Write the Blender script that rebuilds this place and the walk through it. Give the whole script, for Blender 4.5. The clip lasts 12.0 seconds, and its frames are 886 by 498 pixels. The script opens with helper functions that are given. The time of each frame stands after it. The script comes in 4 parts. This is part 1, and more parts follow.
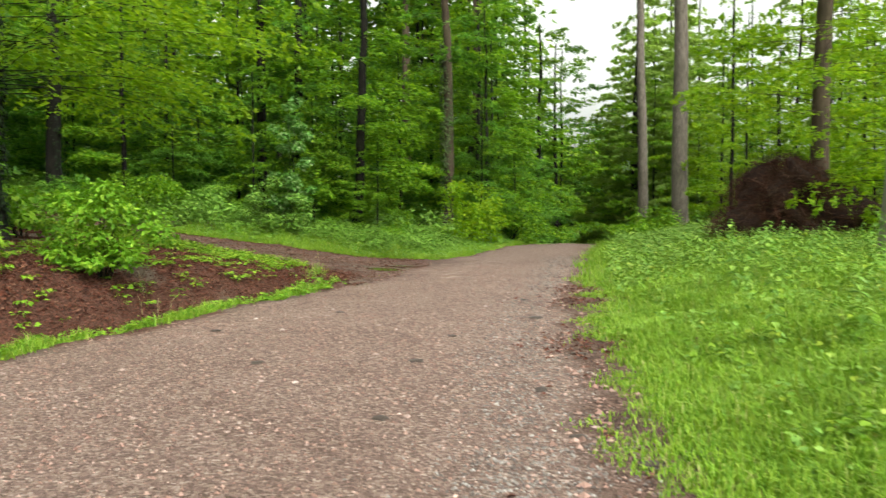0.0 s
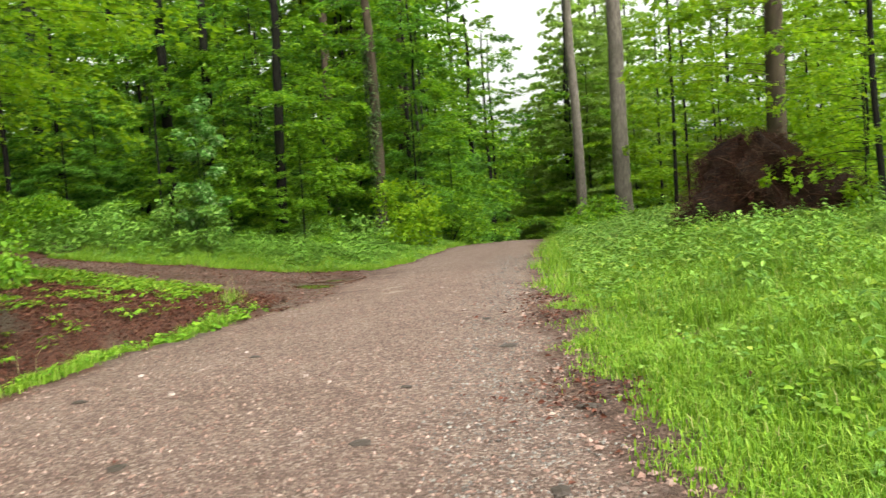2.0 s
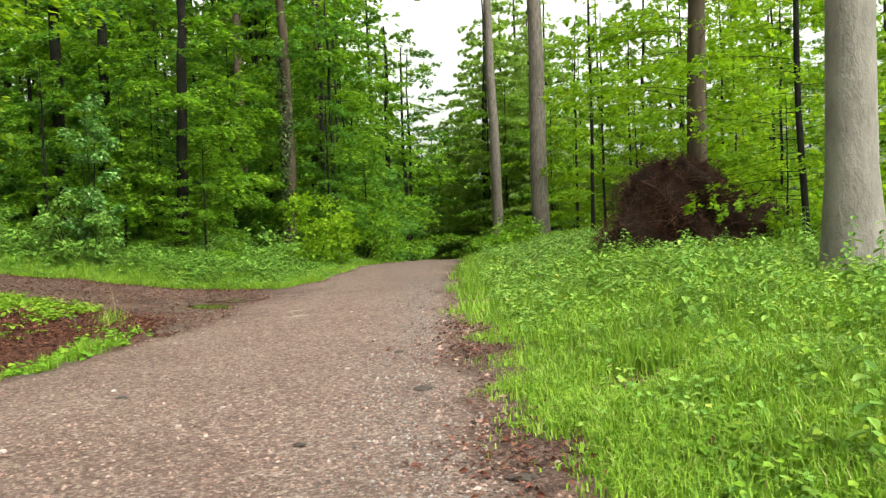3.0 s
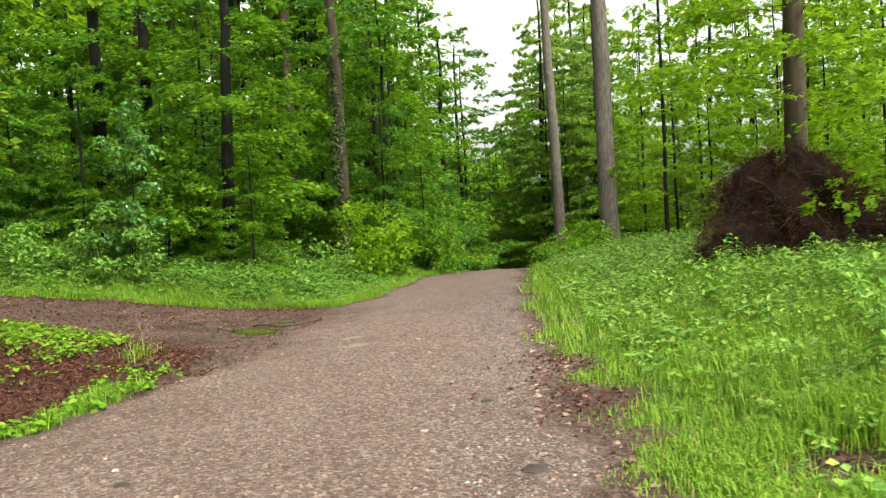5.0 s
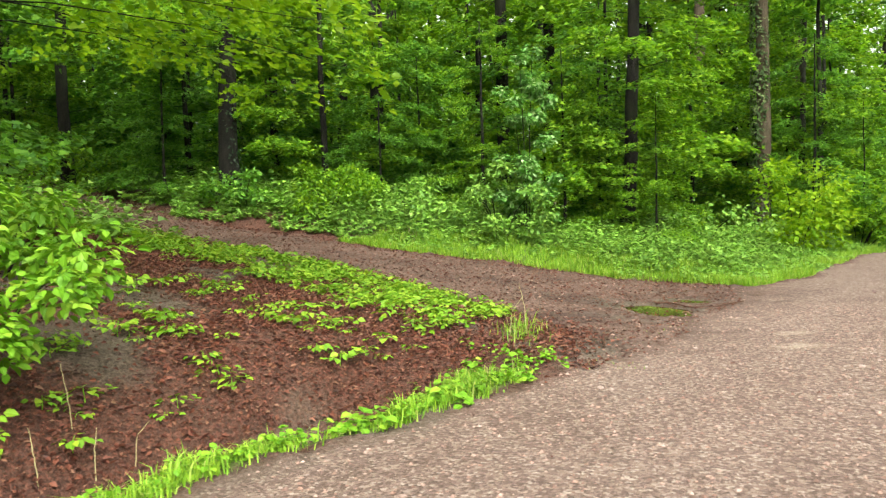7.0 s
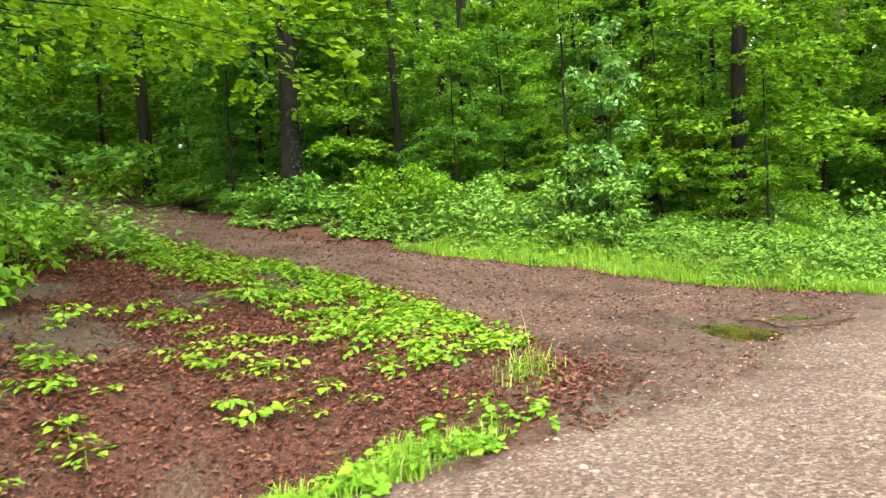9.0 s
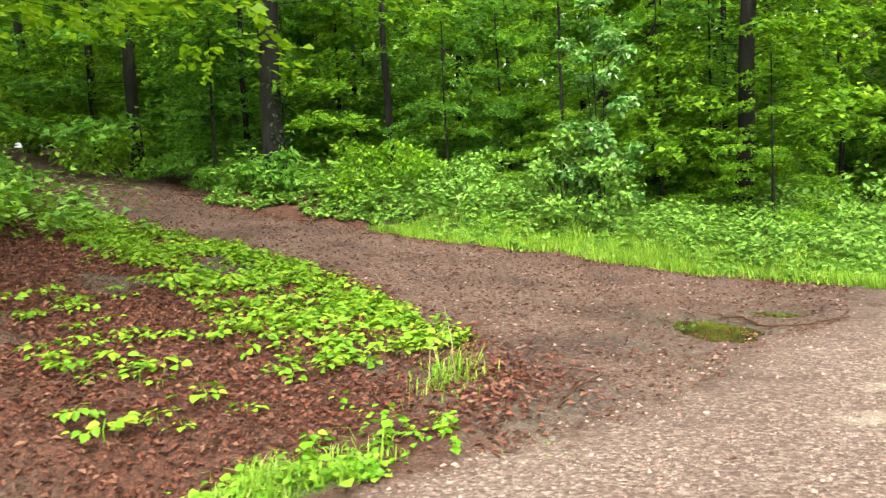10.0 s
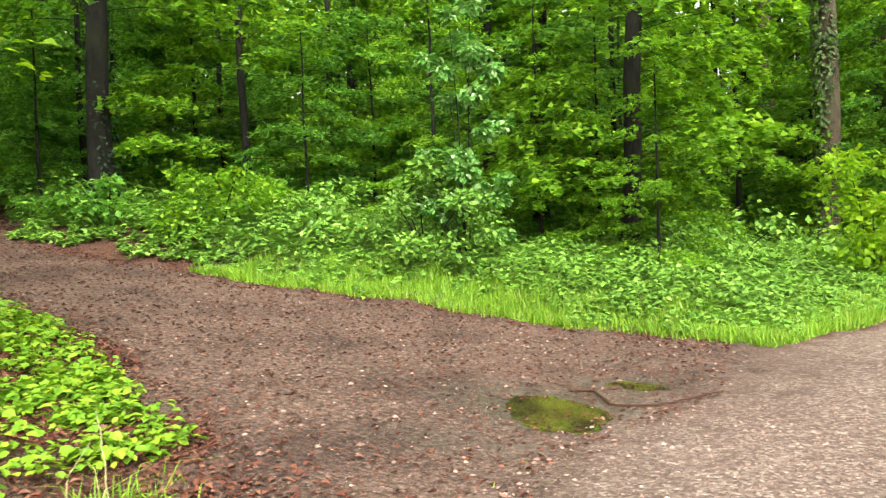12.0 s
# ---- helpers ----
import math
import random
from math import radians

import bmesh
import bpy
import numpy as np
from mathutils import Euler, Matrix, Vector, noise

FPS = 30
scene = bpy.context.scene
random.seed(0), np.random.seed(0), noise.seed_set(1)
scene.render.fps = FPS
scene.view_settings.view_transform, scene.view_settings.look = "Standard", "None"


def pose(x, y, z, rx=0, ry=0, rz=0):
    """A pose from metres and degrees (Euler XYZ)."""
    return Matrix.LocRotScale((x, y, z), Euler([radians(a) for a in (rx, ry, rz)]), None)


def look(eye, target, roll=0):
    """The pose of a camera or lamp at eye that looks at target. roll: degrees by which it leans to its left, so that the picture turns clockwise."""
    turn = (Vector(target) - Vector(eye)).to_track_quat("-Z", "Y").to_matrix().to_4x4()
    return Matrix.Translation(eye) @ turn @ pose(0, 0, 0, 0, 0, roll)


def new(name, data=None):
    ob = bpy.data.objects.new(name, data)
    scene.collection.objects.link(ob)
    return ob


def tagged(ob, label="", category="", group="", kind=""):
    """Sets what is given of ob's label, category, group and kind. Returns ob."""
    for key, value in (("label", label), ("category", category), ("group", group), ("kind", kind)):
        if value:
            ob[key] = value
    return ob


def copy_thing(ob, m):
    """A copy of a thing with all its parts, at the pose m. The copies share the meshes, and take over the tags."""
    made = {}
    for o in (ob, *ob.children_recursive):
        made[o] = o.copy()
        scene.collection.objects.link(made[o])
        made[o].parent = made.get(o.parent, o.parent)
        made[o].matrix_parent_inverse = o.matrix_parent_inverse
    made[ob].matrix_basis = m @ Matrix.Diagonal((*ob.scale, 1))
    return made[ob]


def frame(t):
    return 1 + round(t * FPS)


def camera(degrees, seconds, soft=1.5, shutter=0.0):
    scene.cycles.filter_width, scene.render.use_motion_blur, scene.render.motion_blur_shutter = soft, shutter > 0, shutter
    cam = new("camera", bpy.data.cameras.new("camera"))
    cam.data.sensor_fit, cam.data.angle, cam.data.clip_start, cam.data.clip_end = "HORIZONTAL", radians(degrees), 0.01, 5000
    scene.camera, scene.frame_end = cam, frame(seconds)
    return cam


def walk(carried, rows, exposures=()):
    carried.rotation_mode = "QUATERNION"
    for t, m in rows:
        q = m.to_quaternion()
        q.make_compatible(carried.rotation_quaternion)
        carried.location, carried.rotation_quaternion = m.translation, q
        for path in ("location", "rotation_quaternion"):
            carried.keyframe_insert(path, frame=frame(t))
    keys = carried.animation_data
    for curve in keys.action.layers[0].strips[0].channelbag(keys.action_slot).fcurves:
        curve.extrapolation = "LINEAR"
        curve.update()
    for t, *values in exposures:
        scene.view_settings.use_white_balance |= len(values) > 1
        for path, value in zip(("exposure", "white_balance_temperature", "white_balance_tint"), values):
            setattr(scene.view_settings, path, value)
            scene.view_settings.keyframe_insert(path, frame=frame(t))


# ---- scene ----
EXPOSURE, KELVIN, TINT = 0.58, 6800, 0
cam = camera(56.04, 12.0, soft=1.35, shutter=0.25)
# seconds, x, y, z, yaw, pitch, roll
ROWS = [
    (0.0, 0.011, -0.588, 1.338, -5.41, -2.95, 0.26),
    (0.5, 0.002, 0.013, 1.346, -0.27, -2.28, -0.89),
    (1.0, 0.050, 0.584, 1.346, -0.51, -2.66, -0.90),
    (1.5, 0.115, 1.152, 1.346, -1.00, -2.95, 1.82),
    (2.0, 0.170, 1.712, 1.358, -10.15, -3.10, 3.89),
    (2.5, 0.311, 2.232, 1.382, -13.88, -2.50, 6.59),
    (2.7, 0.350, 2.435, 1.385, -14.26, -2.58, 3.74),
    (4.3, 0.544, 3.923, 1.422, -18.39, -1.06, 0.46),
    (4.5, 0.563, 4.124, 1.426, -17.53, -1.60, 0.95),
    (5.0, 0.572, 4.671, 1.446, -12.44, -1.76, 3.21),
    (5.5, 0.572, 5.216, 1.431, -12.61, -2.20, 4.08),
    (6.0, 0.421, 5.772, 1.391, 6.25, -3.91, 5.68),
    (6.5, 0.355, 6.353, 1.388, 12.42, -2.75, 1.67),
    (7.0, 0.417, 6.884, 1.378, 14.36, -3.07, 1.72),
    (7.2, 0.452, 7.086, 1.379, 14.69, -3.42, 1.18),
    (8.8, 1.084, 8.662, 1.395, 23.79, -3.60, 3.82),
    (9.0, 1.165, 8.862, 1.403, 24.03, -2.88, 3.65),
    (9.5, 1.332, 9.377, 1.389, 25.72, -2.64, 3.54),
    (10.0, 1.502, 9.906, 1.372, 25.84, -4.24, 2.92),
    (10.5, 1.568, 10.443, 1.378, 25.92, -2.88, 5.76),
    (11.0, 1.665, 10.980, 1.395, 26.47, -0.24, 5.34),
    (11.5, 1.710, 11.538, 1.369, 22.70, -1.31, 3.05),
    (12.0, 1.773, 11.989, 1.361, 20.71, -2.28, 2.48),
]
walk(cam, [(t, pose(x, y, z, 90 + pitch, roll, yaw)) for t, x, y, z, yaw, pitch, roll in ROWS], [(t, EXPOSURE + e, KELVIN, TINT) for t, e in ((0.0, -0.13), (1.3, 0.0), (5.5, 0.0), (6.0, -0.1), (6.5, 0.2), (7.2, 0.50), (8.8, 0.72), (12.0, 0.7))])

# ---- light: an overcast spring day under a pale sky ----
SUN_EL, SUN_AZ = 47.0, 150.0
world = bpy.data.worlds.new("world")
scene.world = world
world.use_nodes = True
wn = world.node_tree.nodes
sky = wn.new("ShaderNodeTexSky")
sky.sky_type, sky.sun_disc = "NISHITA", False
sky.sun_elevation, sky.sun_rotation = radians(SUN_EL), radians(SUN_AZ)
sky.air_density, sky.dust_density, sky.ozone_density = 1.0, 6.0, 0.6
wn["Background"].inputs["Strength"].default_value = 0.14
cloud = wn.new("ShaderNodeHueSaturation")
cloud.inputs["Saturation"].default_value, cloud.inputs["Value"].default_value = 0.06, 2.1
world.node_tree.links.new(sky.outputs[0], cloud.inputs["Color"])
world.node_tree.links.new(cloud.outputs[0], wn["Background"].inputs["Color"])
sun_data = bpy.data.lights.new("sun", "SUN")
sun_data.energy, sun_data.angle, sun_data.color = 0.9, radians(32), (1.0, 0.96, 0.88)
sun = new("sun", sun_data)
sun.matrix_world = look((0, 0, 40), (40 * math.cos(radians(SUN_EL)) * math.sin(radians(SUN_AZ)) * -1, -40 * math.cos(radians(SUN_EL)) * math.cos(radians(SUN_AZ)), 40 - 40 * math.sin(radians(SUN_EL))))


# ---- materials ----
def material(name, rough=0.8, spec=0.3):
    m = bpy.data.materials.new(name)
    m.use_nodes = True
    b = m.node_tree.nodes["Principled BSDF"]
    b.inputs["Roughness"].default_value = rough
    b.inputs["Specular IOR Level"].default_value = spec
    return m, m.node_tree.nodes, m.node_tree.links, b


def ramp(nodes, stops):
    r = nodes.new("ShaderNodeValToRGB")
    e = r.color_ramp.elements
    while len(e) < len(stops):
        e.new(0.5)
    for el, (p, c) in zip(e, stops):
        el.position, el.color = p, (*c, 1)
    return r


def noise_node(nodes, links, scale, detail=4.0, vector=None, rough=0.6):
    n = nodes.new("ShaderNodeTexNoise")
    n.inputs["Scale"].default_value, n.inputs["Detail"].default_value, n.inputs["Roughness"].default_value = scale, detail, rough
    if vector is not None:
        links.new(vector, n.inputs["Vector"])
    return n


def mix_colour(nodes, links, fac, a, b, blend="MIX"):
    m = nodes.new("ShaderNodeMix")
    m.data_type, m.blend_type = "RGBA", blend
    for sock, v in ((m.inputs[0], fac), (m.inputs[6], a), (m.inputs[7], b)):
        if isinstance(v, (int, float)):
            sock.default_value = v
        elif isinstance(v, tuple):
            sock.default_value = (*v, 1)
        else:
            links.new(v, sock)
    return m.outputs[2]


def leaf_material(name, stops, rough=0.45, through_light=0.56, patch=0.3):
    """Thin leaf: gloss on top, light coming through; every leaf has its own tone, and tone drifts over the crown."""
    m, n, l, b = material(name, rough, 0.22)
    geo = n.new("ShaderNodeNewGeometry")
    r = ramp(n, stops)
    l.new(geo.outputs["Random Per Island"], r.inputs[0])
    big = noise_node(n, l, 0.9, 2.0, geo.outputs["Position"])
    shade = ramp(n, [(0.3, (1 - patch, 1 - patch, 1 - patch)), (0.7, (1, 1, 1))])
    l.new(big.outputs[0], shade.inputs[0])
    col = mix_colour(n, l, 1.0, r.outputs[0], shade.outputs[0], "MULTIPLY")
    l.new(col, b.inputs["Base Color"])
    t = n.new("ShaderNodeBsdfTranslucent")
    warm = mix_colour(n, l, 1.0, col, (1.0, 1.0, 0.55), "MULTIPLY")
    l.new(warm, t.inputs["Color"])
    mixer = n.new("ShaderNodeMixShader")
    mixer.inputs[0].default_value = through_light
    l.new(b.outputs[0], mixer.inputs[1])
    l.new(t.outputs[0], mixer.inputs[2])
    l.new(mixer.outputs[0], n["Material Output"].inputs[0])
    return m


def bark_material(name, dark, light, scale=6.0, stretch=0.25, moss=0.0):
    m, n, l, b = material(name, 0.9, 0.2)
    tc = n.new("ShaderNodeTexCoord")
    mp = n.new("ShaderNodeMapping")
    mp.inputs["Scale"].default_value = (1, 1, stretch)
    l.new(tc.outputs["Object"], mp.inputs[0])
    a = noise_node(n, l, scale, 6.0, mp.outputs[0], 0.7)
    r = ramp(n, [(0.3, dark), (0.72, light)])
    l.new(a.outputs[0], r.inputs[0])
    g = noise_node(n, l, 0.8, 3.0, tc.outputs["Object"])
    gr = ramp(n, [(0.5, (0, 0, 0)), (0.68, (moss, moss, moss))])
    l.new(g.outputs[0], gr.inputs[0])
    l.new(mix_colour(n, l, gr.outputs[0], r.outputs[0], (0.030, 0.040, 0.014)), b.inputs["Base Color"])
    fine = noise_node(n, l, scale * 6, 3.0, mp.outputs[0], 0.7)
    add = n.new("ShaderNodeMath")
    l.new(a.outputs[0], add.inputs[0])
    l.new(fine.outputs[0], add.inputs[1])
    bp = n.new("ShaderNodeBump")
    bp.inputs["Strength"].default_value, bp.inputs["Distance"].default_value = 0.8, 0.03
    l.new(add.outputs[0], bp.inputs["Height"])
    l.new(bp.outputs[0], b.inputs["Normal"])
    return m


def island_material(name, stops, rough=0.85, spec=0.25):
    """Small loose pieces, each with a tone of its own."""
    m, n, l, b = material(name, rough, spec)
    geo = n.new("ShaderNodeNewGeometry")
    r = ramp(n, stops)
    l.new(geo.outputs["Random Per Island"], r.inputs[0])
    nz = noise_node(n, l, 60, 3.0, geo.outputs["Position"])
    sh = ramp(n, [(0.3, (0.75, 0.75, 0.75)), (0.7, (1, 1, 1))])
    l.new(nz.outputs[0], sh.inputs[0])
    l.new(mix_colour(n, l, 1.0, r.outputs[0], sh.outputs[0], "MULTIPLY"), b.inputs["Base Color"])
    return m


def earth_material(name, kind):
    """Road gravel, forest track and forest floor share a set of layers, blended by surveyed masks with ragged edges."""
    m, n, l, b = material(name, 0.9, 0.25)
    geo = n.new("ShaderNodeNewGeometry")
    pos = geo.outputs["Position"]
    # gravel layer
    fine = noise_node(n, l, 55, 5.0, pos, 0.75)
    gcol = ramp(n, [(0.26, (0.046, 0.029, 0.023)), (0.46, (0.151, 0.098, 0.082)), (0.60, (0.251, 0.177, 0.152)), (0.76, (0.463, 0.363, 0.322))])
    l.new(fine.outputs[0], gcol.inputs[0])
    vor = n.new("ShaderNodeTexVoronoi")
    vor.inputs["Scale"].default_value = 46
    l.new(pos, vor.inputs["Vector"])
    vr = ramp(n, [(0.0, (0.065, 0.041, 0.033)), (0.35, (0.151, 0.095, 0.078)), (0.7, (0.251, 0.172, 0.148)), (0.9, (0.362, 0.281, 0.244)), (1.0, (0.523, 0.436, 0.383))])
    sep = n.new("ShaderNodeSeparateColor")
    l.new(vor.outputs["Color"], sep.inputs[0])
    l.new(sep.outputs[0], vr.inputs[0])
    gravel = mix_colour(n, l, 0.6, gcol.outputs[0], vr.outputs[0])
    wide = noise_node(n, l, 0.7, 3.0, pos)
    wr = ramp(n, [(0.3, (0.80, 0.76, 0.74)), (0.7, (1.0, 1.0, 1.0))])
    l.new(wide.outputs[0], wr.inputs[0])
    gravel = mix_colour(n, l, 1.0, gravel, wr.outputs[0], "MULTIPLY")
    # track layer: dark damp earth with bits of leaf
    tr = noise_node(n, l, 26, 6.0, pos, 0.75)
    tcol = ramp(n, [(0.34, (0.026, 0.015, 0.012)), (0.48, (0.095, 0.054, 0.041)), (0.60, (0.190, 0.118, 0.095)), (0.74, (0.36, 0.255, 0.215))])
    l.new(tr.outputs[0], tcol.inputs[0])
    damp = noise_node(n, l, 1.1, 3.0, pos)
    dr = ramp(n, [(0.36, (0.58, 0.55, 0.55)), (0.60, (1.0, 1.0, 1.0))])
    l.new(damp.outputs[0], dr.inputs[0])
    track = mix_colour(n, l, 1.0, tcol.outputs[0], dr.outputs[0], "MULTIPLY")
    # forest floor layer: red-brown litter and soil
    ln = noise_node(n, l, 30, 6.0, pos, 0.85)
    lcol = ramp(n, [(0.30, (0.018, 0.010, 0.007)), (0.48, (0.065, 0.028, 0.019)), (0.62, (0.135, 0.052, 0.034)), (0.78, (0.19, 0.10, 0.065))])
    l.new(ln.outputs[0], lcol.inputs[0])
    bare_soil = n.new("ShaderNodeAttribute")
    bare_soil.attribute_name = "soil"
    sn = noise_node(n, l, 38, 5.0, pos, 0.75)
    socol = ramp(n, [(0.32, (0.030, 0.021, 0.015)), (0.5, (0.088, 0.062, 0.046)), (0.68, (0.15, 0.115, 0.09))])
    l.new(sn.outputs[0], socol.inputs[0])
    litter = mix_colour(n, l, bare_soil.outputs["Fac"], lcol.outputs[0], socol.outputs[0])
    # masks
    edge = noise_node(n, l, 3.5, 5.0, pos, 0.7)

    def mask(attr, lo, hi):
        a = n.new("ShaderNodeAttribute")
        a.attribute_name = attr
        s = n.new("ShaderNodeMath")
        s.operation = "MULTIPLY_ADD"
        l.new(edge.outputs[0], s.inputs[0])
        s.inputs[1].default_value = 0.9
        l.new(a.outputs["Fac"], s.inputs[2])
        r = ramp(n, [(lo, (0, 0, 0)), (hi, (1, 1, 1))])
        half = n.new("ShaderNodeMath")
        half.operation = "MULTIPLY"
        half.inputs[1].default_value = 0.5
        l.new(s.outputs[0], half.inputs[0])
        l.new(half.outputs[0], r.inputs[0])
        return r.outputs[0]

    col = mix_colour(n, l, mask("track", 0.42, 0.54), litter, track)
    col = mix_colour(n, l, mask("road", 0.40, 0.58), col, gravel)
    sw = noise_node(n, l, 34, 5.0, pos, 0.8)
    scol = ramp(n, [(0.32, (0.030, 0.032, 0.010)), (0.5, (0.085, 0.135, 0.018)), (0.7, (0.16, 0.25, 0.035))])
    l.new(sw.outputs[0], scol.inputs[0])
    col = mix_colour(n, l, mask("sward", 0.46, 0.62), col, scol.outputs[0])
    sand = ramp(n, [(0.3, (0.25, 0.19, 0.14)), (0.7, (0.52, 0.44, 0.36))])
    l.new(fine.outputs[0], sand.inputs[0])
    col = mix_colour(n, l, mask("pale", 0.52, 0.80), col, sand.outputs[0])
    mire = mask("wet", 0.38, 0.62)
    soak = ramp(n, [(0.3, (0.022, 0.017, 0.012)), (0.55, (0.085, 0.068, 0.052)), (0.75, (0.20, 0.17, 0.135))])
    l.new(tr.outputs[0], soak.inputs[0])
    part_wet = n.new("ShaderNodeMath")
    part_wet.operation = "MULTIPLY"
    part_wet.inputs[1].default_value = 0.75
    l.new(mire, part_wet.inputs[0])
    col = mix_colour(n, l, part_wet.outputs[0], col, soak.outputs[0])
    gloss = ramp(n, [(0.0, (0.9, 0.9, 0.9)), (1.0, (0.38, 0.38, 0.38))])
    l.new(mire, gloss.inputs[0])
    l.new(gloss.outputs[0], b.inputs["Roughness"])
    l.new(col, b.inputs["Base Color"])
    h = n.new("ShaderNodeMath")
    l.new(fine.outputs[0], h.inputs[0])
    l.new(vor.outputs["Distance"], h.inputs[1])
    h.operation = "SUBTRACT"
    bp = n.new("ShaderNodeBump")
    bp.inputs["Strength"].default_value, bp.inputs["Distance"].default_value = 0.9, 0.025
    l.new(h.outputs[0], bp.inputs["Height"])
    l.new(bp.outputs[0], b.inputs["Normal"])
    return m


EARTH = earth_material("earth", "all")
LEAF_BEECH = leaf_material("leaf_beech", [(0.0, (0.081, 0.191, 0.018)), (0.5, (0.169, 0.342, 0.025)), (0.85, (0.265, 0.463, 0.030)), (1.0, (0.385, 0.562, 0.054))])
LEAF_NEAR = leaf_material("leaf_near", [(0.0, (0.120, 0.232, 0.013)), (0.5, (0.199, 0.351, 0.019)), (1.0, (0.303, 0.446, 0.032))], 0.45, 0.66, 0.2)
LEAF_DEEP = leaf_material("leaf_deep", [(0.0, (0.061, 0.162, 0.028)), (0.5, (0.125, 0.294, 0.038)), (1.0, (0.233, 0.442, 0.056))])
LEAF_LIGHT = leaf_material("leaf_light", [(0.0, (0.142, 0.281, 0.015)), (0.5, (0.240, 0.416, 0.022)), (1.0, (0.371, 0.517, 0.033))], 0.5, 0.62, 0.2)
# far leaves: distance haze and bright skylight are put into the pale colour
LEAF_HAZED = leaf_material("leaf_hazed", [(0.0, (0.22, 0.36, 0.075)), (0.5, (0.32, 0.47, 0.11)), (1.0, (0.44, 0.58, 0.18))], 0.5, 0.6, 0.12)
LEAF_BUSH = leaf_material("leaf_bush", [(0.0, (0.101, 0.246, 0.015)), (0.6, (0.174, 0.360, 0.023)), (1.0, (0.284, 0.439, 0.042))], 0.42, 0.35, 0.2)
LEAF_HERB = leaf_material("leaf_herb", [(0.0, (0.119, 0.247, 0.039)), (0.5, (0.198, 0.365, 0.063)), (0.9, (0.287, 0.444, 0.080)), (1.0, (0.445, 0.493, 0.095))], 0.5, 0.3, 0.3)
LEAF_BRAMBLE = leaf_material("leaf_bramble", [(0.0, (0.105, 0.224, 0.038)), (0.5, (0.178, 0.346, 0.049)), (1.0, (0.272, 0.429, 0.073))], 0.42, 0.25, 0.3)
LEAF_SEEDLING = leaf_material("leaf_seedling", [(0.0, (0.111, 0.237, 0.017)), (0.6, (0.183, 0.332, 0.023)), (1.0, (0.285, 0.379, 0.033))], 0.5, 0.35, 0.15)
LEAF_IVY = leaf_material("leaf_ivy", [(0.0, (0.025, 0.05, 0.014)), (0.6, (0.06, 0.10, 0.024)), (1.0, (0.16, 0.19, 0.08))], 0.5, 0.15, 0.2)
LEAF_CREEPER = leaf_material("leaf_creeper", [(0.0, (0.006, 0.014, 0.006)), (0.7, (0.015, 0.035, 0.010)), (1.0, (0.035, 0.06, 0.02))], 0.5, 0.2, 0.2)
LEAF_PALE = leaf_material("leaf_pale", [(0.0, (0.088, 0.234, 0.041)), (0.7, (0.158, 0.332, 0.069)), (1.0, (0.421, 0.566, 0.286))], 0.4, 0.3, 0.2)
GRASS = leaf_material("grass_blade", [(0.0, (0.124, 0.254, 0.021)), (0.5, (0.207, 0.365, 0.031)), (0.92, (0.289, 0.429, 0.045)), (1.0, (0.414, 0.397, 0.165))], 0.5, 0.3, 0.2)
DRY = island_material("dry_leaf", [(0.0, (0.034, 0.011, 0.007)), (0.4, (0.092, 0.024, 0.013)), (0.8, (0.151, 0.046, 0.024)), (1.0, (0.183, 0.093, 0.057))], 0.7, 0.35)
STONE = island_material("road_stone", [(0.0, (0.130, 0.077, 0.061)), (0.35, (0.247, 0.137, 0.109)), (0.7, (0.327, 0.206, 0.171)), (0.95, (0.370, 0.251, 0.213)), (1.0, (0.477, 0.347, 0.298))], 0.75, 0.35)
TWIG_RED = island_material("dead_needles", [(0.0, (0.021, 0.008, 0.006)), (0.5, (0.059, 0.022, 0.014)), (0.85, (0.112, 0.045, 0.028)), (1.0, (0.140, 0.084, 0.052))], 0.9, 0.12)
STONE_GREY = island_material("grey_stone", [(0.0, (0.073, 0.056, 0.050)), (0.4, (0.145, 0.119, 0.109)), (0.8, (0.218, 0.191, 0.178)), (1.0, (0.330, 0.304, 0.284))], 0.75, 0.35)
TWIG_DEAD = island_material("dead_twig", [(0.0, (0.018, 0.008, 0.006)), (0.5, (0.049, 0.022, 0.014)), (0.85, (0.088, 0.044, 0.026)), (1.0, (0.155, 0.104, 0.068))], 0.9, 0.15)
# beech bark near black: the wood's shade is put into its colour
BARK_BEECH_SHADED = bark_material("bark_beech_shaded", (0.002, 0.002, 0.0015), (0.016, 0.013, 0.010), 11.0, 0.35, 0.4)
BARK_PINE = bark_material("bark_pine", (0.045, 0.037, 0.031), (0.21, 0.175, 0.15), 16.0, 0.2, 0.2)
BARK_SMOOTH = bark_material("bark_smooth", (0.12, 0.105, 0.09), (0.27, 0.245, 0.22), 2.6, 0.5, 0.12)
BARK_BROWN = bark_material("bark_brown", (0.035, 0.025, 0.017), (0.098, 0.070, 0.049), 8.0, 0.25, 0.4)

ROAD_STONE, n_, l_, b_ = material("bedded_stone", 0.7, 0.35)
oi = n_.new("ShaderNodeObjectInfo")
rs_ = ramp(n_, [(0.0, (0.142, 0.089, 0.073)), (0.5, (0.263, 0.179, 0.154)), (0.85, (0.395, 0.297, 0.267)), (1.0, (0.549, 0.456, 0.421))])
l_.new(oi.outputs["Random"], rs_.inputs[0])
sp_ = noise_node(n_, l_, 3.0, 4.0)
sr_ = ramp(n_, [(0.3, (0.7, 0.7, 0.7)), (0.7, (1, 1, 1))])
l_.new(sp_.outputs[0], sr_.inputs[0])
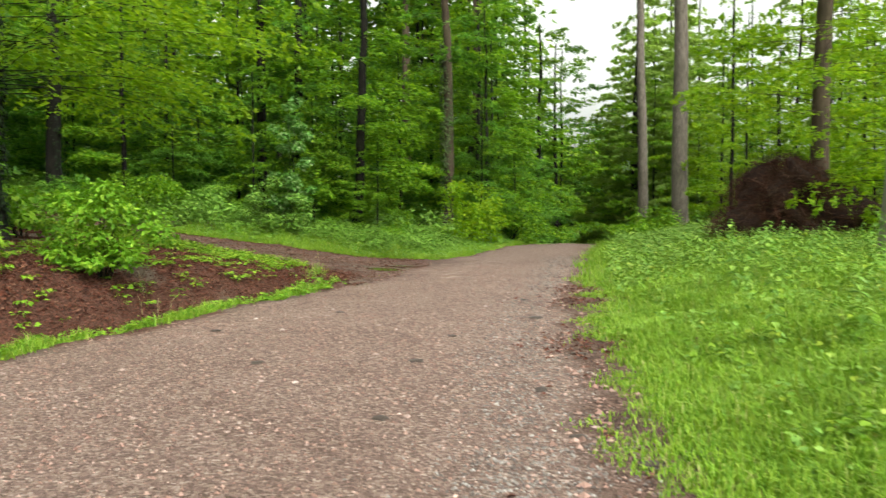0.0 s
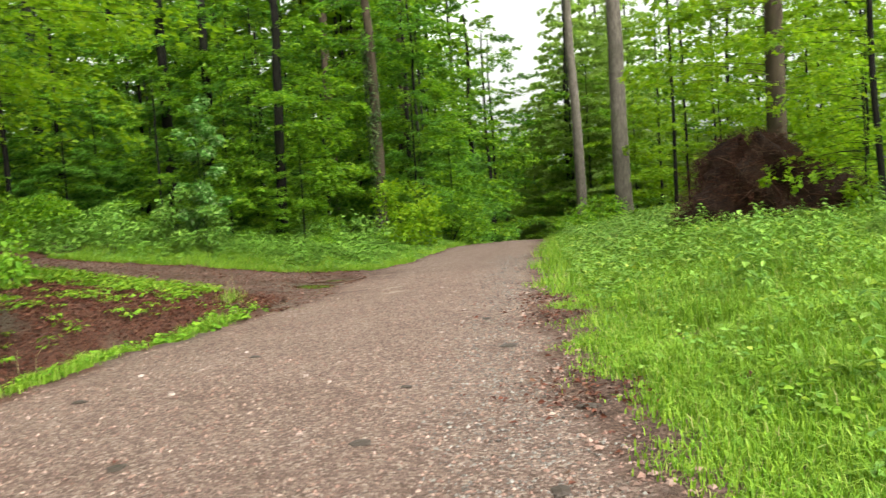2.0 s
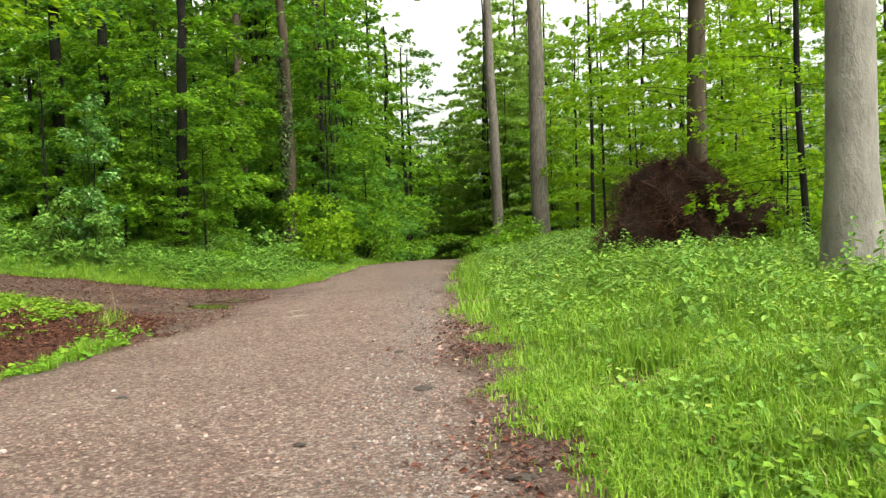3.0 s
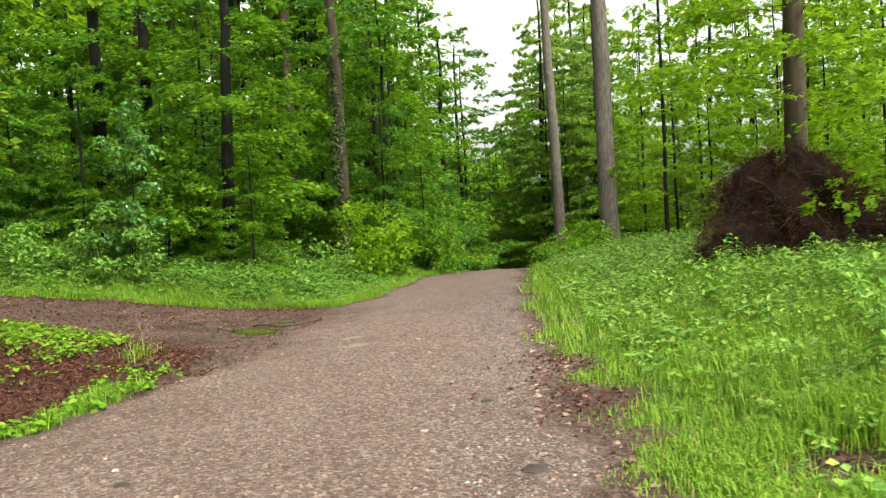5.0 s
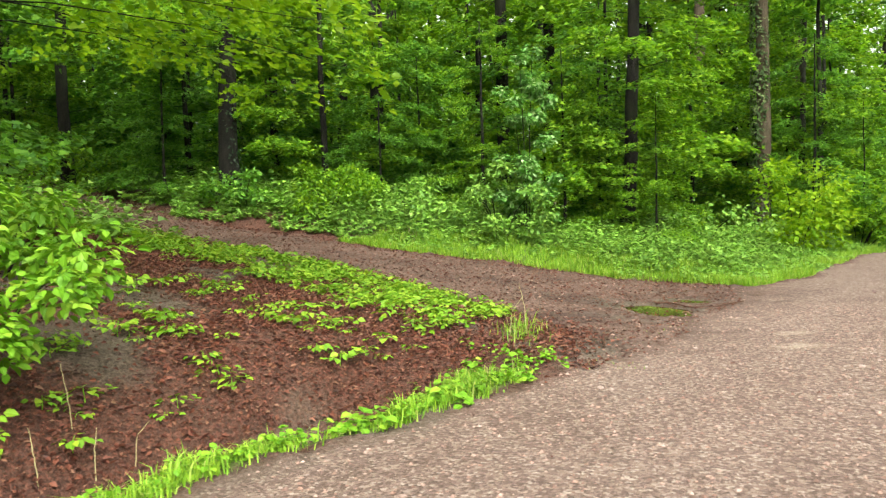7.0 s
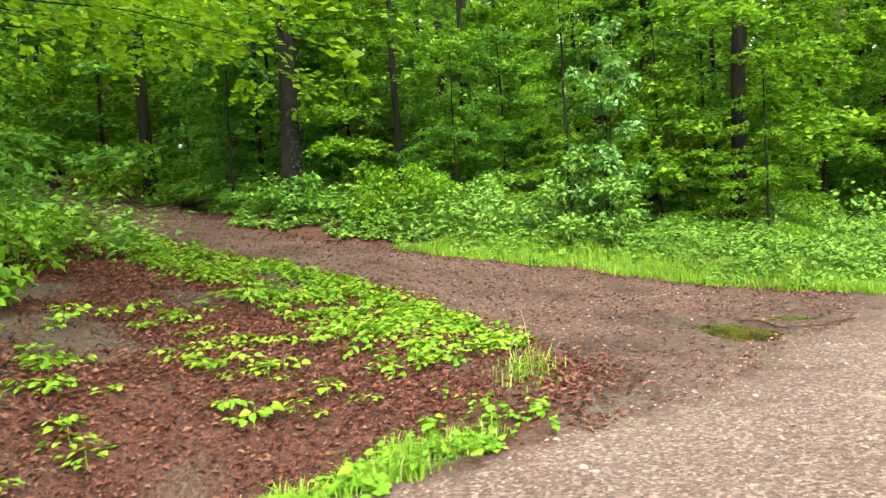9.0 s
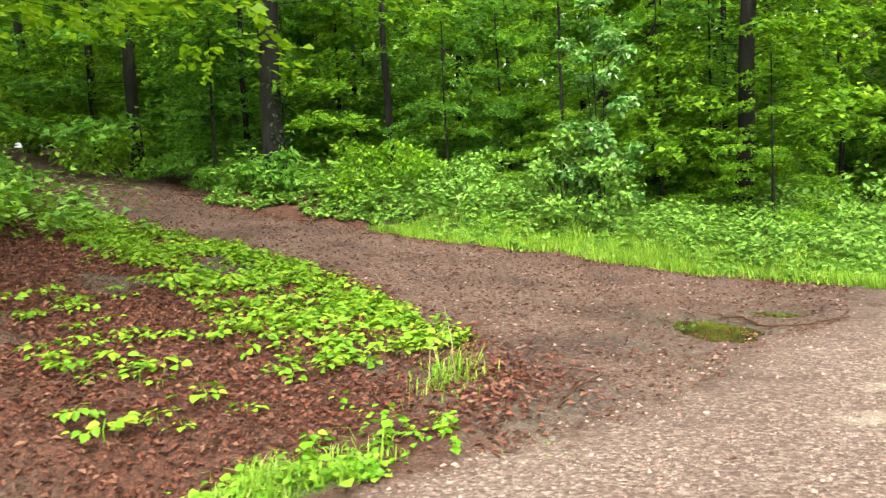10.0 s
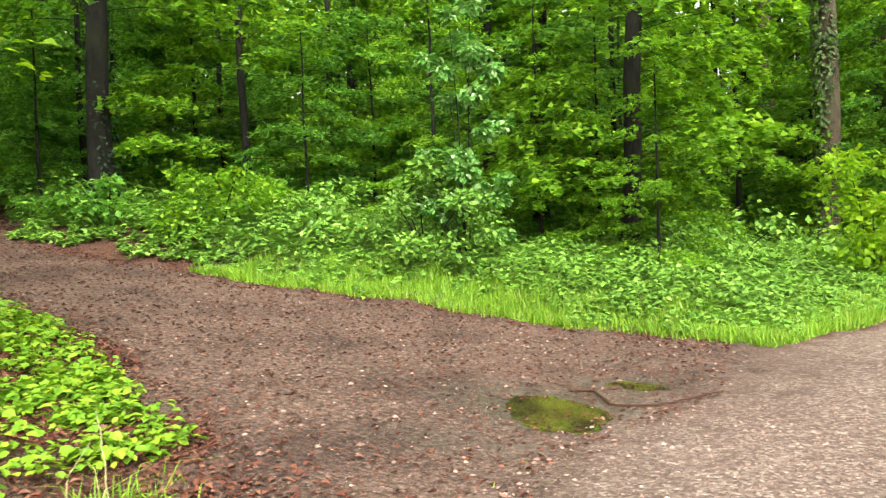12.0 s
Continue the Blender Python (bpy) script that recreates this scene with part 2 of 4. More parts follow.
l_.new(mix_colour(n_, l_, 1.0, rs_.outputs[0], sr_.outputs[0], "MULTIPLY"), b_.inputs["Base Color"])


# ---- mesh helpers ----
def smooth(a, b, x):
    t = np.clip((x - a) / (b - a), 0, 1)
    return t * t * (3 - 2 * t)


def mesh_of(name, verts, faces, mat, shade=False):
    """One mesh from arrays of vertices and of equal-sided faces."""
    me = bpy.data.meshes.new(name)
    verts, faces = np.asarray(verts, np.float32), np.asarray(faces, np.int32)
    k = faces.shape[1]
    me.vertices.add(len(verts))
    me.vertices.foreach_set("co", verts.ravel())
    me.loops.add(faces.size)
    me.loops.foreach_set("vertex_index", faces.ravel())
    me.polygons.add(len(faces))
    me.polygons.foreach_set("loop_start", np.arange(len(faces), dtype=np.int32) * k)
    me.polygons.foreach_set("use_smooth", np.full(len(faces), shade))
    me.update(calc_edges=True)
    me.materials.append(mat)
    return me


def part(name, me, parent=None, label=""):
    ob = new(name, me)
    ob.parent = parent
    return tagged(ob, label)


def thing(name, x, y, z, label, category, group="", kind=""):
    ob = new(name)
    ob.matrix_basis = pose(x, y, z)
    return tagged(ob, label, category, group, kind)


def unit(v):
    return v / np.maximum(np.linalg.norm(v, axis=-1, keepdims=True), 1e-6)


def leaf_arrays(p, axis, up, size, width=0.32, fold=0.10):
    """Folded pointed leaves: four corners and two triangles each."""
    n = len(p)
    a = unit(axis)
    s = unit(np.cross(a, up))
    u = np.cross(s, a)
    size = np.broadcast_to(np.asarray(size, float).reshape(-1, 1), (n, 1))
    v = np.empty((n, 4, 3))
    v[:, 0] = p
    v[:, 1] = p + size * (0.45 * a + width * s + fold * u)
    v[:, 2] = p + size * a
    v[:, 3] = p + size * (0.45 * a - width * s + fold * u)
    base = (np.arange(n) * 4)[:, None, None]
    f = (np.array([[0, 1, 2], [0, 2, 3]])[None] + base).reshape(-1, 3)
    return v.reshape(-1, 3), f


def small_leaves(p, axis, up, size, width=0.32):
    """Small far leaves: one pointed triangle each."""
    n = len(p)
    a = unit(axis)
    s = unit(np.cross(a, up))
    size = np.broadcast_to(np.asarray(size, float).reshape(-1, 1), (n, 1))
    v = np.stack([p - size * width * s, p + size * width * s, p + size * a], 1)
    return v.reshape(-1, 3), np.arange(n * 3).reshape(n, 3)


def lobed_arrays(p, axis, up, size, width=0.42):
    """Broad leaves of six corners and four triangles, with a cupped blade."""
    n = len(p)
    a = unit(axis)
    s = unit(np.cross(a, up))
    u = np.cross(s, a)
    size = np.broadcast_to(np.asarray(size, float).reshape(-1, 1), (n, 1))
    outline = [(0, 0, 0), (0.28, width, 0.07), (0.66, width * 0.8, 0.05), (1.0, 0, -0.12), (0.66, -width * 0.8, 0.05), (0.28, -width, 0.07)]
    v = np.stack([p + size * (i * a + j * s + k * u) for i, j, k in outline], 1)
    base = (np.arange(n) * 6)[:, None, None]
    f = (np.array([[0, 1, 2], [0, 2, 3], [0, 3, 4], [0, 4, 5]])[None] + base).reshape(-1, 3)
    return v.reshape(-1, 3), f


def join(pairs):
    vs, fs, o = [], [], 0
    for v, f in pairs:
        vs.append(v)
        fs.append(f + o)
        o += len(v)
    return np.concatenate(vs), np.concatenate(fs)


def tube(path, radii, sides=7, wobble=0.0, rng=None):
    """A tapered tube of quads along a path."""
    path = np.asarray(path, float)
    k = len(path)
    t = unit(np.gradient(path, axis=0))
    ref = np.where(np.abs(t[:, 2:3]) > 0.9, np.array([[1.0, 0, 0]]), np.array([[0, 0, 1.0]]))
    s = unit(np.cross(t, ref))
    u = np.cross(t, s)
    ang = np.linspace(0, 2 * math.pi, sides, endpoint=False)
    r = np.broadcast_to(np.asarray(radii, float).reshape(-1, 1, 1), (k, sides, 1))
    if wobble:
        r = r * (1 + wobble * rng.standard_normal((k, sides, 1)))
    v = path[:, None] + r * (np.cos(ang)[None, :, None] * s[:, None] + np.sin(ang)[None, :, None] * u[:, None])
    i = np.arange(k - 1)[:, None] * sides
    j = np.arange(sides)[None]
    f = np.stack([i + j, i + (j + 1) % sides, i + sides + (j + 1) % sides, i + sides + j], -1).reshape(-1, 4)
    return v.reshape(-1, 3), f


def thin_tubes(starts, ends, bend, radius, rng):
    """Many thin three-sided twigs, each bent once."""
    n = len(starts)
    mid = (starts + ends) / 2 + bend
    d = unit(ends - starts)
    s = unit(np.cross(d, rng.standard_normal((n, 3))))
    u = np.cross(d, s)
    rad = np.broadcast_to(np.asarray(radius, float).reshape(-1, 1), (n, 1))
    v = np.empty((n, 9, 3))
    for k, (c, q) in enumerate(((starts, 1.0), (mid, 0.75), (ends, 0.35))):
        for j in range(3):
            a = j * 2.0944
            v[:, k * 3 + j] = c + rad * q * (math.cos(a) * s + math.sin(a) * u)
    base = (np.arange(n) * 9)[:, None, None]
    q = [[k * 3 + j, k * 3 + (j + 1) % 3, k * 3 + 3 + (j + 1) % 3, k * 3 + 3 + j] for k in range(2) for j in range(3)]
    return v.reshape(-1, 3), (np.array(q)[None] + base).reshape(-1, 4)


# ---- the lie of the land ----
RIGHT = np.array([(-60, -14), (-3, 0.25), (3.1, 1.2), (4.5, 1.42), (6.1, 1.7), (8.2, 2.1), (11.7, 2.95), (13.8, 3.6), (17.2, 4.5), (22, 6.0), (27, 7.7), (32, 9.75), (40, 12.4), (70, 22.2), (120, 38.5)])
LEFT = np.array([(-60, -19), (-3, -5.4), (3, -4.2), (6.8, -3.2), (8.2, -2.78), (9.4, -2.25), (11.8, -1.24), (13.5, -0.36), (17, 0.7), (20.3, 1.9), (22, 2.9), (26.6, 4.67), (31, 7.2), (40, 10.2), (70, 19.0), (120, 35)])
NEAR = np.array([(-40, 27), (-16, 23.6), (-12, 20.4), (-9, 18.8), (-6.7, 18.2), (-5, 17.8), (-3, 17.0), (-2.1, 16.5), (-1.1, 15.6), (-0.5, 14.5), (-0.2, 13.8), (3, 13.6)])
FAR = np.array([(-40, 36), (-16, 28), (-12, 24.2), (-9, 21.6), (-7, 21.0), (-4.2, 20.9), (-1.7, 21.0), (0.2, 21.1), (1.2, 20.7), (2.2, 20.3), (4, 20.0)])


def lay(x, y):
    """Distances in metres: to the right of the road's right edge, to the left of its left edge, and inside the forest track."""
    wob = 0.10 * np.sin(1.7 * y + 0.6 * x) + 0.06 * np.sin(4.3 * y + 1.0)
    dr = (x - np.interp(y, RIGHT[:, 0], RIGHT[:, 1])) * 0.94 + wob
    dl = (np.interp(y, LEFT[:, 0], LEFT[:, 1]) - x) * 0.92 + 0.7 * wob
    wx = 0.10 * np.sin(1.9 * x) + 0.05 * np.sin(5.1 * x)
    dt = np.minimum(y - np.interp(x, NEAR[:, 0], NEAR[:, 1]), np.interp(x, FAR[:, 0], FAR[:, 1]) - y) + wx
    return dr, dl, dt


def bumps(x, y):
    return 0.5 * (np.sin(1.3 * x + 0.7 * y) * np.sin(0.9 * y - 0.4 * x + 1.0) + 0.6 * np.sin(2.9 * x - 1.7 * y) * np.sin(2.3 * y + 1.1 * x))


def soil_at(x, y):
    """Where the litter lies thin and bare soil shows."""
    return smooth(-0.05, 0.3, bumps(x * 0.75 + 2.0, y * 0.75 + 0.5) + 0.35 * bumps(x * 2.9, y * 2.9))


# hollows of the track in which water stands, and the water level
HOLLOWS, WATER = ((0.27, 17.72, 0.66, 0.30, -48), (0.83, 18.56, 0.27, 0.11, -25)), -0.035


def height(x, y):
    x, y = np.asarray(x, float), np.asarray(y, float)
    dr, dl, dt = lay(x, y)
    hill = 0.145 * np.clip(0.3 - x, 0, 30)
    bank = hill * smooth(0.55, 2.0, dl) * 1.05
    ditch = -0.38 * np.exp(-((dl - 0.85) / 0.35) ** 2) * smooth(13.6, 12.0, y)
    south = smooth(15.5, 13.0, y)
    left = np.where(y < 16, south * (bank + ditch) + (1 - south) * hill, hill)
    left = np.where(dl > 0, left, 0)
    rim = 0.30 * smooth(0.3, 2.0, dl) * smooth(0.0, 1.2, y - np.interp(x, FAR[:, 0], FAR[:, 1]))
    right = np.where(dr > 0, 0.42 * smooth(0.3, 4.0, dr) + 0.02 * np.clip(dr - 4, 0, 20), 0)
    crown = np.where((dr < 0) & (dl < 0), 0.05 * smooth(0, 1.8, np.minimum(-dr, -dl)), 0) - 0.03
    rough = 0.07 * bumps(x, y) * smooth(0.3, 1.2, np.maximum(dr, dl)) * smooth(0.2, -0.5, dt)
    fall = -0.095 * np.clip(y - 27, 0, 60) * smooth(27, 34, y)
    total = left + rim + right + crown + rough + fall
    for px, py, rx, ry, turn in HOLLOWS:
        c, sn = math.cos(radians(turn)), math.sin(radians(turn))
        u, w = (x - px) * c + (y - py) * sn, (y - py) * c - (x - px) * sn
        m = np.exp(-((u / rx) ** 2 + (w / (ry * (1 + 0.5 * u / rx))) ** 2) ** 2)
        total = total * (1 - m) + (WATER - 0.018) * m
    return total


def axis_steps(lo, hi, step, far, grow=1.22):
    mid = list(np.arange(lo, hi + 1e-6, step))
    a, s = [hi], step
    while a[-1] < far:
        s *= grow
        a.append(a[-1] + s)
    b, s = [lo], step
    while b[-1] > -far:
        s *= grow
        b.append(b[-1] - s)
    return np.array(b[:0:-1] + mid + a[1:])


gx, gy = axis_steps(-11, 11, 0.13, 1500), axis_steps(0, 30, 0.14, 1500)
GX, GY = np.meshgrid(gx, gy)
GZ = height(GX, GY)
fine_noise = np.random.default_rng(3).standard_normal(GZ.shape)
gdr, gdl, gdt = lay(GX, GY)
on_road = np.minimum(-gdr, -gdl)
GZ = GZ + np.where((on_road > 0) | (gdt > 0.3), 0.004, 0.012) * fine_noise
at_fork = smooth(13.2, 14.6, GY) * smooth(21.0, 19.8, GY) * smooth(0.5, -0.5, gdl + gdr)
road_mask = np.clip(0.5 + on_road * 1.3, 0, 1)
fork_mask = np.clip(0.42 - gdl * 0.30, 0, 1)
road_mask = np.where((at_fork > 0) & (gdl > gdr), at_fork * fork_mask + (1 - at_fork) * road_mask, road_mask)
track_mask = np.clip(0.5 + np.minimum(gdt, gdl + 1.0) * 1.2, 0, 1)
mud = np.zeros_like(GX)
for mx, my, mr in ((2.2, 7.3, 0.5), (3.05, 10.9, 0.75), (3.45, 12.5, 0.5), (4.2, 13.9, 0.5), (3.6, 8.5, 0.6), (2.5, 5.3, 0.3)):
    mud = np.maximum(mud, 1.1 - np.hypot(GX - mx, GY - my) / mr)
track_mask = np.maximum(track_mask, np.clip(mud, 0, 1))
track_mask = np.maximum(track_mask, np.where(gdr > -0.6, smooth(2.0, 0.9, gdr), 0) * smooth(40, 30, GY))
sward = np.clip(smooth(0.05, 0.8, gdr + 0.35 * bumps(GX * 2, GY * 2)) * smooth(14, 8, gdr), 0, 1)
sward = np.maximum(sward, smooth(0.0, 0.3, gdl) * smooth(0.65, 0.25, gdl + 0.3 * bumps(GX * 1.9, GY * 1.9)) * smooth(14, 13, GY))
sward = np.maximum(sward, np.where((gdl > 0.0) & (GY > np.interp(GX, FAR[:, 0], FAR[:, 1])), smooth(0.0, 0.4, np.minimum(gdl, -gdt)) * smooth(36, 30, GY) * smooth(-5, -3, GX), 0))
sward = sward * (1 - np.clip(mud, 0, 1))
blob = lambda spots: np.clip(np.max([a * np.exp(-((GX - cx) / rx) ** 2 - ((GY - cy) / ry) ** 2) for cx, cy, rx, ry, a in spots], axis=0), 0, 1)
wet_mask = blob(((0.30, 17.75, 0.85, 0.75, 1.0), (0.82, 18.6, 0.6, 0.4, 0.9), (0.0, 16.6, 0.9, 0.5, 0.55), (-0.25, 14.6, 0.55, 0.8, 0.75), (-1.2, 17.9, 1.2, 0.5, 0.45), (0.5, 19.6, 0.8, 0.35, 0.6), (-10.5, 23.0, 1.3, 0.8, 0.7), (3.5, 8.5, 0.4, 0.35, 0.6)))
pale_mask = blob(((1.70, 15.58, 0.30, 0.22, 1.0), (1.62, 14.85, 0.55, 0.30, 0.85), (1.5, 13.9, 0.9, 0.6, 0.45)))
pale_mask = np.maximum(pale_mask, 0.30 * np.exp(-((gdr + 0.42) / 0.36) ** 2))
ny, nx = GX.shape
idx = np.arange(ny * nx).reshape(ny, nx)
quads = np.stack([idx[:-1, :-1], idx[:-1, 1:], idx[1:, 1:], idx[1:, :-1]], -1).reshape(-1, 4)
cell_road = ((on_road[:-1, :-1] + on_road[1:, 1:]) / 2 > 0).ravel()
cell_track = ((np.minimum(gdt, gdl)[:-1, :-1] + np.minimum(gdt, gdl)[1:, 1:]) / 2 > 0).ravel() & ~cell_road
allv = np.stack([GX.ravel(), GY.ravel(), GZ.ravel()], -1)
for nm, pick, lab, cat in (("road", cell_road, "forest road of trodden red-brown gravel with small stones", "gravel road"),
                           ("forest_track", cell_track, "side track of damp dark earth and old leaves", "dirt track"),
                           ("ground", ~cell_road & ~cell_track, "forest floor of red-brown leaf litter and soil", "ground")):
    used, inv = np.unique(quads[pick], return_inverse=True)
    me = mesh_of(nm, allv[used], inv.reshape(-1, 4), EARTH, True)
    for attr, val in (("road", road_mask), ("track", track_mask), ("sward", sward), ("wet", wet_mask), ("pale", pale_mask), ("soil", soil_at(GX, GY))):
        layer = me.attributes.new(attr, "FLOAT", "POINT")
        layer.data.foreach_set("value", val.ravel()[used].astype(np.float32))
    tagged(new(nm, me), lab, cat, "", "structure")


# ---- trees ----
def trunk_path(r, h, lean, rng, steps=14, sway=0.035):
    t = np.linspace(0, 1, steps)
    w = np.cumsum(rng.standard_normal((steps, 2)) * sway * h / 12, axis=0)
    w -= w[0]
    p = np.stack([lean[0] * t * h + w[:, 0], lean[1] * t * h + w[:, 1], t * h - 0.15], -1)
    rad = r * (1 - 0.72 * t ** 1.2) + r * 0.4 * np.exp(-t * h / 0.25)
    return p, rad


def spray_leaves(p0, az, length, rise, count, size, rng, spread=0.42, droop=0.22, fine=False, tilt=0.42):
    """A flat layered spray of leaves on one limb: leaves lie along side twigs, in a drooping fan."""
    d = np.array([math.cos(az), math.sin(az), 0.0])
    s = np.array([-math.sin(az), math.cos(az), 0.0])
    twigs = max(6, count // 11)
    ts = rng.uniform(0.18, 1.0, twigs) ** 0.8
    side = rng.choice([-1.0, 1.0], twigs) * rng.uniform(0.25, 1.0, twigs)
    k = rng.integers(0, twigs, count)
    along = rng.uniform(0.1, 1, count)
    lat = side[k] * along * spread * length * (1.15 - 0.75 * ts[k])
    out = ts[k] * length + np.abs(lat) * 0.55
    z = rise * out - droop * out ** 2 / length - 0.10 * np.abs(lat) + rng.normal(0, 0.045, count) - 0.10 * along * (twigs % 3 == 0)
    p = p0 + out[:, None] * d + lat[:, None] * s
    p[:, 2] += z + (rng.uniform(-0.10, 0.10, twigs))[k]
    a = d * 0.8 + s * np.sign(lat)[:, None] * 0.7 + rng.normal(0, 0.45, (count, 3)) * (1, 1, 0.35)
    a[:, 2] -= 0.28
    up = np.array([0, 0, 1.0]) + rng.normal(0, tilt, (count, 3))
    if fine:
        return leaf_arrays(p, a, up, size * rng.uniform(0.65, 1.3, count), 0.36)
    return small_leaves(p, a, up, size * rng.uniform(0.65, 1.3, count), 0.46)


def limb_path(p0, az, length, rise, droop):
    t = np.linspace(0, 1, 4)
    out = t * length
    return p0 + np.stack([out * math.cos(az), out * math.sin(az), rise * out - droop * out ** 2 / length], -1)


def broadleaf(name, seed, r, h, limbs, low, high, reach, per_limb, size, leaf_mat, bark, label, lean=(0, 0), arc=None, droop=0.22, shape=0.6, spread=0.42, fine=False, cap=False, tilt=0.42):
    """A tree at the origin: trunk, limbs and a crown of layered sprays. arc: the only directions in which limbs go."""
    rng = np.random.default_rng(seed)
    top = thing(name, 0, 0, 0, label, "tree")
    p, rad = trunk_path(r, min(h, high + 0.3) if cap else h, lean, rng)
    v, f = tube(p, rad, 11, 0.03, rng)
    part("trunk", mesh_of("trunk", v, f, bark, True), top)
    wood, green = [], []
    for i in range(limbs):
        z = low + (high - low) * ((i + rng.uniform(0, 1)) / limbs) ** 1.3
        az = rng.uniform(0, 2 * math.pi) if arc is None else radians(rng.uniform(*arc))
        q = (z - low) / max(high - low, 0.1)
        length = reach * rng.uniform(0.6, 1.1) * (1 - shape * q ** 1.6)
        rise = rng.uniform(0.05, 0.38)
        at = np.array([np.interp(z, p[:, 2], p[:, 0]), np.interp(z, p[:, 2], p[:, 1]), z])
        wood.append(tube(limb_path(at, az, length * 0.9, rise, droop), np.linspace(max(0.008, r * 0.045), 0.003, 4), 3))
        green.append(spray_leaves(at, az, length, rise, int(per_limb * rng.uniform(0.7, 1.2) * min(1.1, max(0.18, length / reach) ** 1.4)), size, rng, spread, droop, fine, tilt))
    part("branchwork", mesh_of("branchwork", *join(wood), bark, True), top)
    part("crown", mesh_of("crown", *join(green), leaf_mat), top)
    return top


def put(ob, x, y, turn=0.0, size=1.0, sink=0.0):
    ob.matrix_basis = pose(x, y, float(height(x, y)) - sink, 0, 0, turn) @ Matrix.Scale(size, 4)
    return ob


def again(ob, x, y, turn=0.0, size=1.0):
    return copy_thing(ob, pose(x, y, float(height(x, y)), 0, 0, turn) @ Matrix.Scale(size, 4))


def stem(name, seed, r, h, bark, label, lean=(0, 0), bare=True):
    """A tall trunk with dead stubs low down and a small high crown."""
    rng = np.random.default_rng(seed)
    top = thing(name, 0, 0, 0, label, "tree")
    p, rad = trunk_path(r, h, lean, rng, 18, 0.012)
    v, f = tube(p, rad, 16, 0.025, rng)
    part("trunk", mesh_of("trunk", v, f, bark, True), top)
    wood, green = [], []
    for i in range(26):
        z = h * (0.55 + 0.43 * i / 26)
        az = rng.uniform(0, 6.283)
        at = np.array([np.interp(z, p[:, 2], p[:, 0]), np.interp(z, p[:, 2], p[:, 1]), z])
        ln = (1.15 - z / h) * 7
        wood.append(tube(limb_path(at, az, ln, 0.1, 0.25), np.linspace(0.05, 0.01, 4), 4))
        green.append(spray_leaves(at, az, ln, 0.1, 110, 0.28, rng))
    part("branchwork", mesh_of("branchwork", *join(wood), bark, True), top)
    part("crown", mesh_of("crown", *join(green), LEAF_DEEP), top)
    return top


# trees whose trunks stand out
put(stem("pine_tree", 11, 0.36, 27, BARK_PINE, "tall straight pine with bare grey-brown trunk", (-0.012, 0.01)), 13.5, 34.1)
put(stem("pine_tree", 12, 0.31, 28, BARK_PINE, "tall slim pine with bare grey trunk", (-0.008, 0.01)), 16.1, 46.5)
put(stem("beech_tree", 13, 0.32, 26, BARK_SMOOTH, "thick smooth grey trunk of a tall tree among herbs", (-0.02, 0.0)), 8.30, 11.44)
put(stem("pine_tree", 14, 0.30, 26, BARK_BROWN, "tall brown pine trunk deep in the wood"), 5.6, 40.5)
put(stem("pine_tree", 15, 0.26, 26, BARK_BROWN, "tall brown pine trunk deep in the wood"), 2.2, 42.0)

LOWBEECH = "young beech with layered drooping sprays of fresh green leaves"
BIGBEECH = "dark-trunked beech with layered fresh green foliage"
near_beech = put(broadleaf("beech_tree", 21, 0.22, 13, 66, 2.1, 6.6, 4.8, 340, 0.105, LEAF_NEAR, BARK_BEECH_SHADED, "dark-trunked beech with long low sprays over the ditch bank", arc=(-140, 85), droop=0.2, spread=0.5, shape=0.25, fine=True), -5.55, 12.4)
track_beech = put(broadleaf("beech_tree", 22, 0.20, 15, 44, 3.2, 9, 3.8, 420, 0.12, LEAF_BEECH, BARK_BEECH_SHADED, "dark slender beech beside the forest track", (0.0, 0)), -8.3, 22.95)
put(broadleaf("beech_tree", 23, 0.17, 15, 46, 1.6, 9, 3.3, 400, 0.13, LEAF_BEECH, BARK_BEECH_SHADED, BIGBEECH, (-0.01, 0)), -8.0, 31.7)
put(broadleaf("beech_tree", 24, 0.19, 16, 46, 1.8, 9, 3.3, 400, 0.13, LEAF_BEECH, BARK_BEECH_SHADED, BIGBEECH, (-0.012, 0)), -3.4, 28.9)
put(broadleaf("beech_tree", 25, 0.17, 15, 46, 2.0, 9, 3.3, 400, 0.13, LEAF_DEEP, BARK_BEECH_SHADED, BIGBEECH, (-0.006, 0)), -2.25, 28.3)
put(broadleaf("beech_tree", 26, 0.16, 14, 60, 1.3, 8.5, 2.8, 440, 0.11, LEAF_BEECH, BARK_BEECH_SHADED, "beech with broad shelves of fresh green leaves", (0.015, 0)), -0.24, 25.8)
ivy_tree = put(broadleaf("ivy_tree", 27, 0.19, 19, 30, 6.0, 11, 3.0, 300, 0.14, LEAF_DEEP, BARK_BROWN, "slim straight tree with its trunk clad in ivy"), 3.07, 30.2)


def climbers(tree, r, count, top_z, seed):
    """Ivy leaves that hug a trunk in ragged patches."""
    q = np.random.default_rng(seed)
    z, a = q.uniform(0.1, top_z, count), q.uniform(0, 6.283, count)
    keep = np.sin(2.1 * z + 2 * a) + np.sin(0.9 * z - a + seed) > -0.2
    z, a = z[keep], a[keep]
    m = len(z)
    rr = r * 1.05 + q.uniform(0, 0.05, m)
    p = np.stack([rr * np.cos(a), rr * np.sin(a), z], -1)
    ax = np.stack([np.cos(a) * 0.5, np.sin(a) * 0.5, -np.ones(m)], -1) + q.normal(0, 0.4, (m, 3))
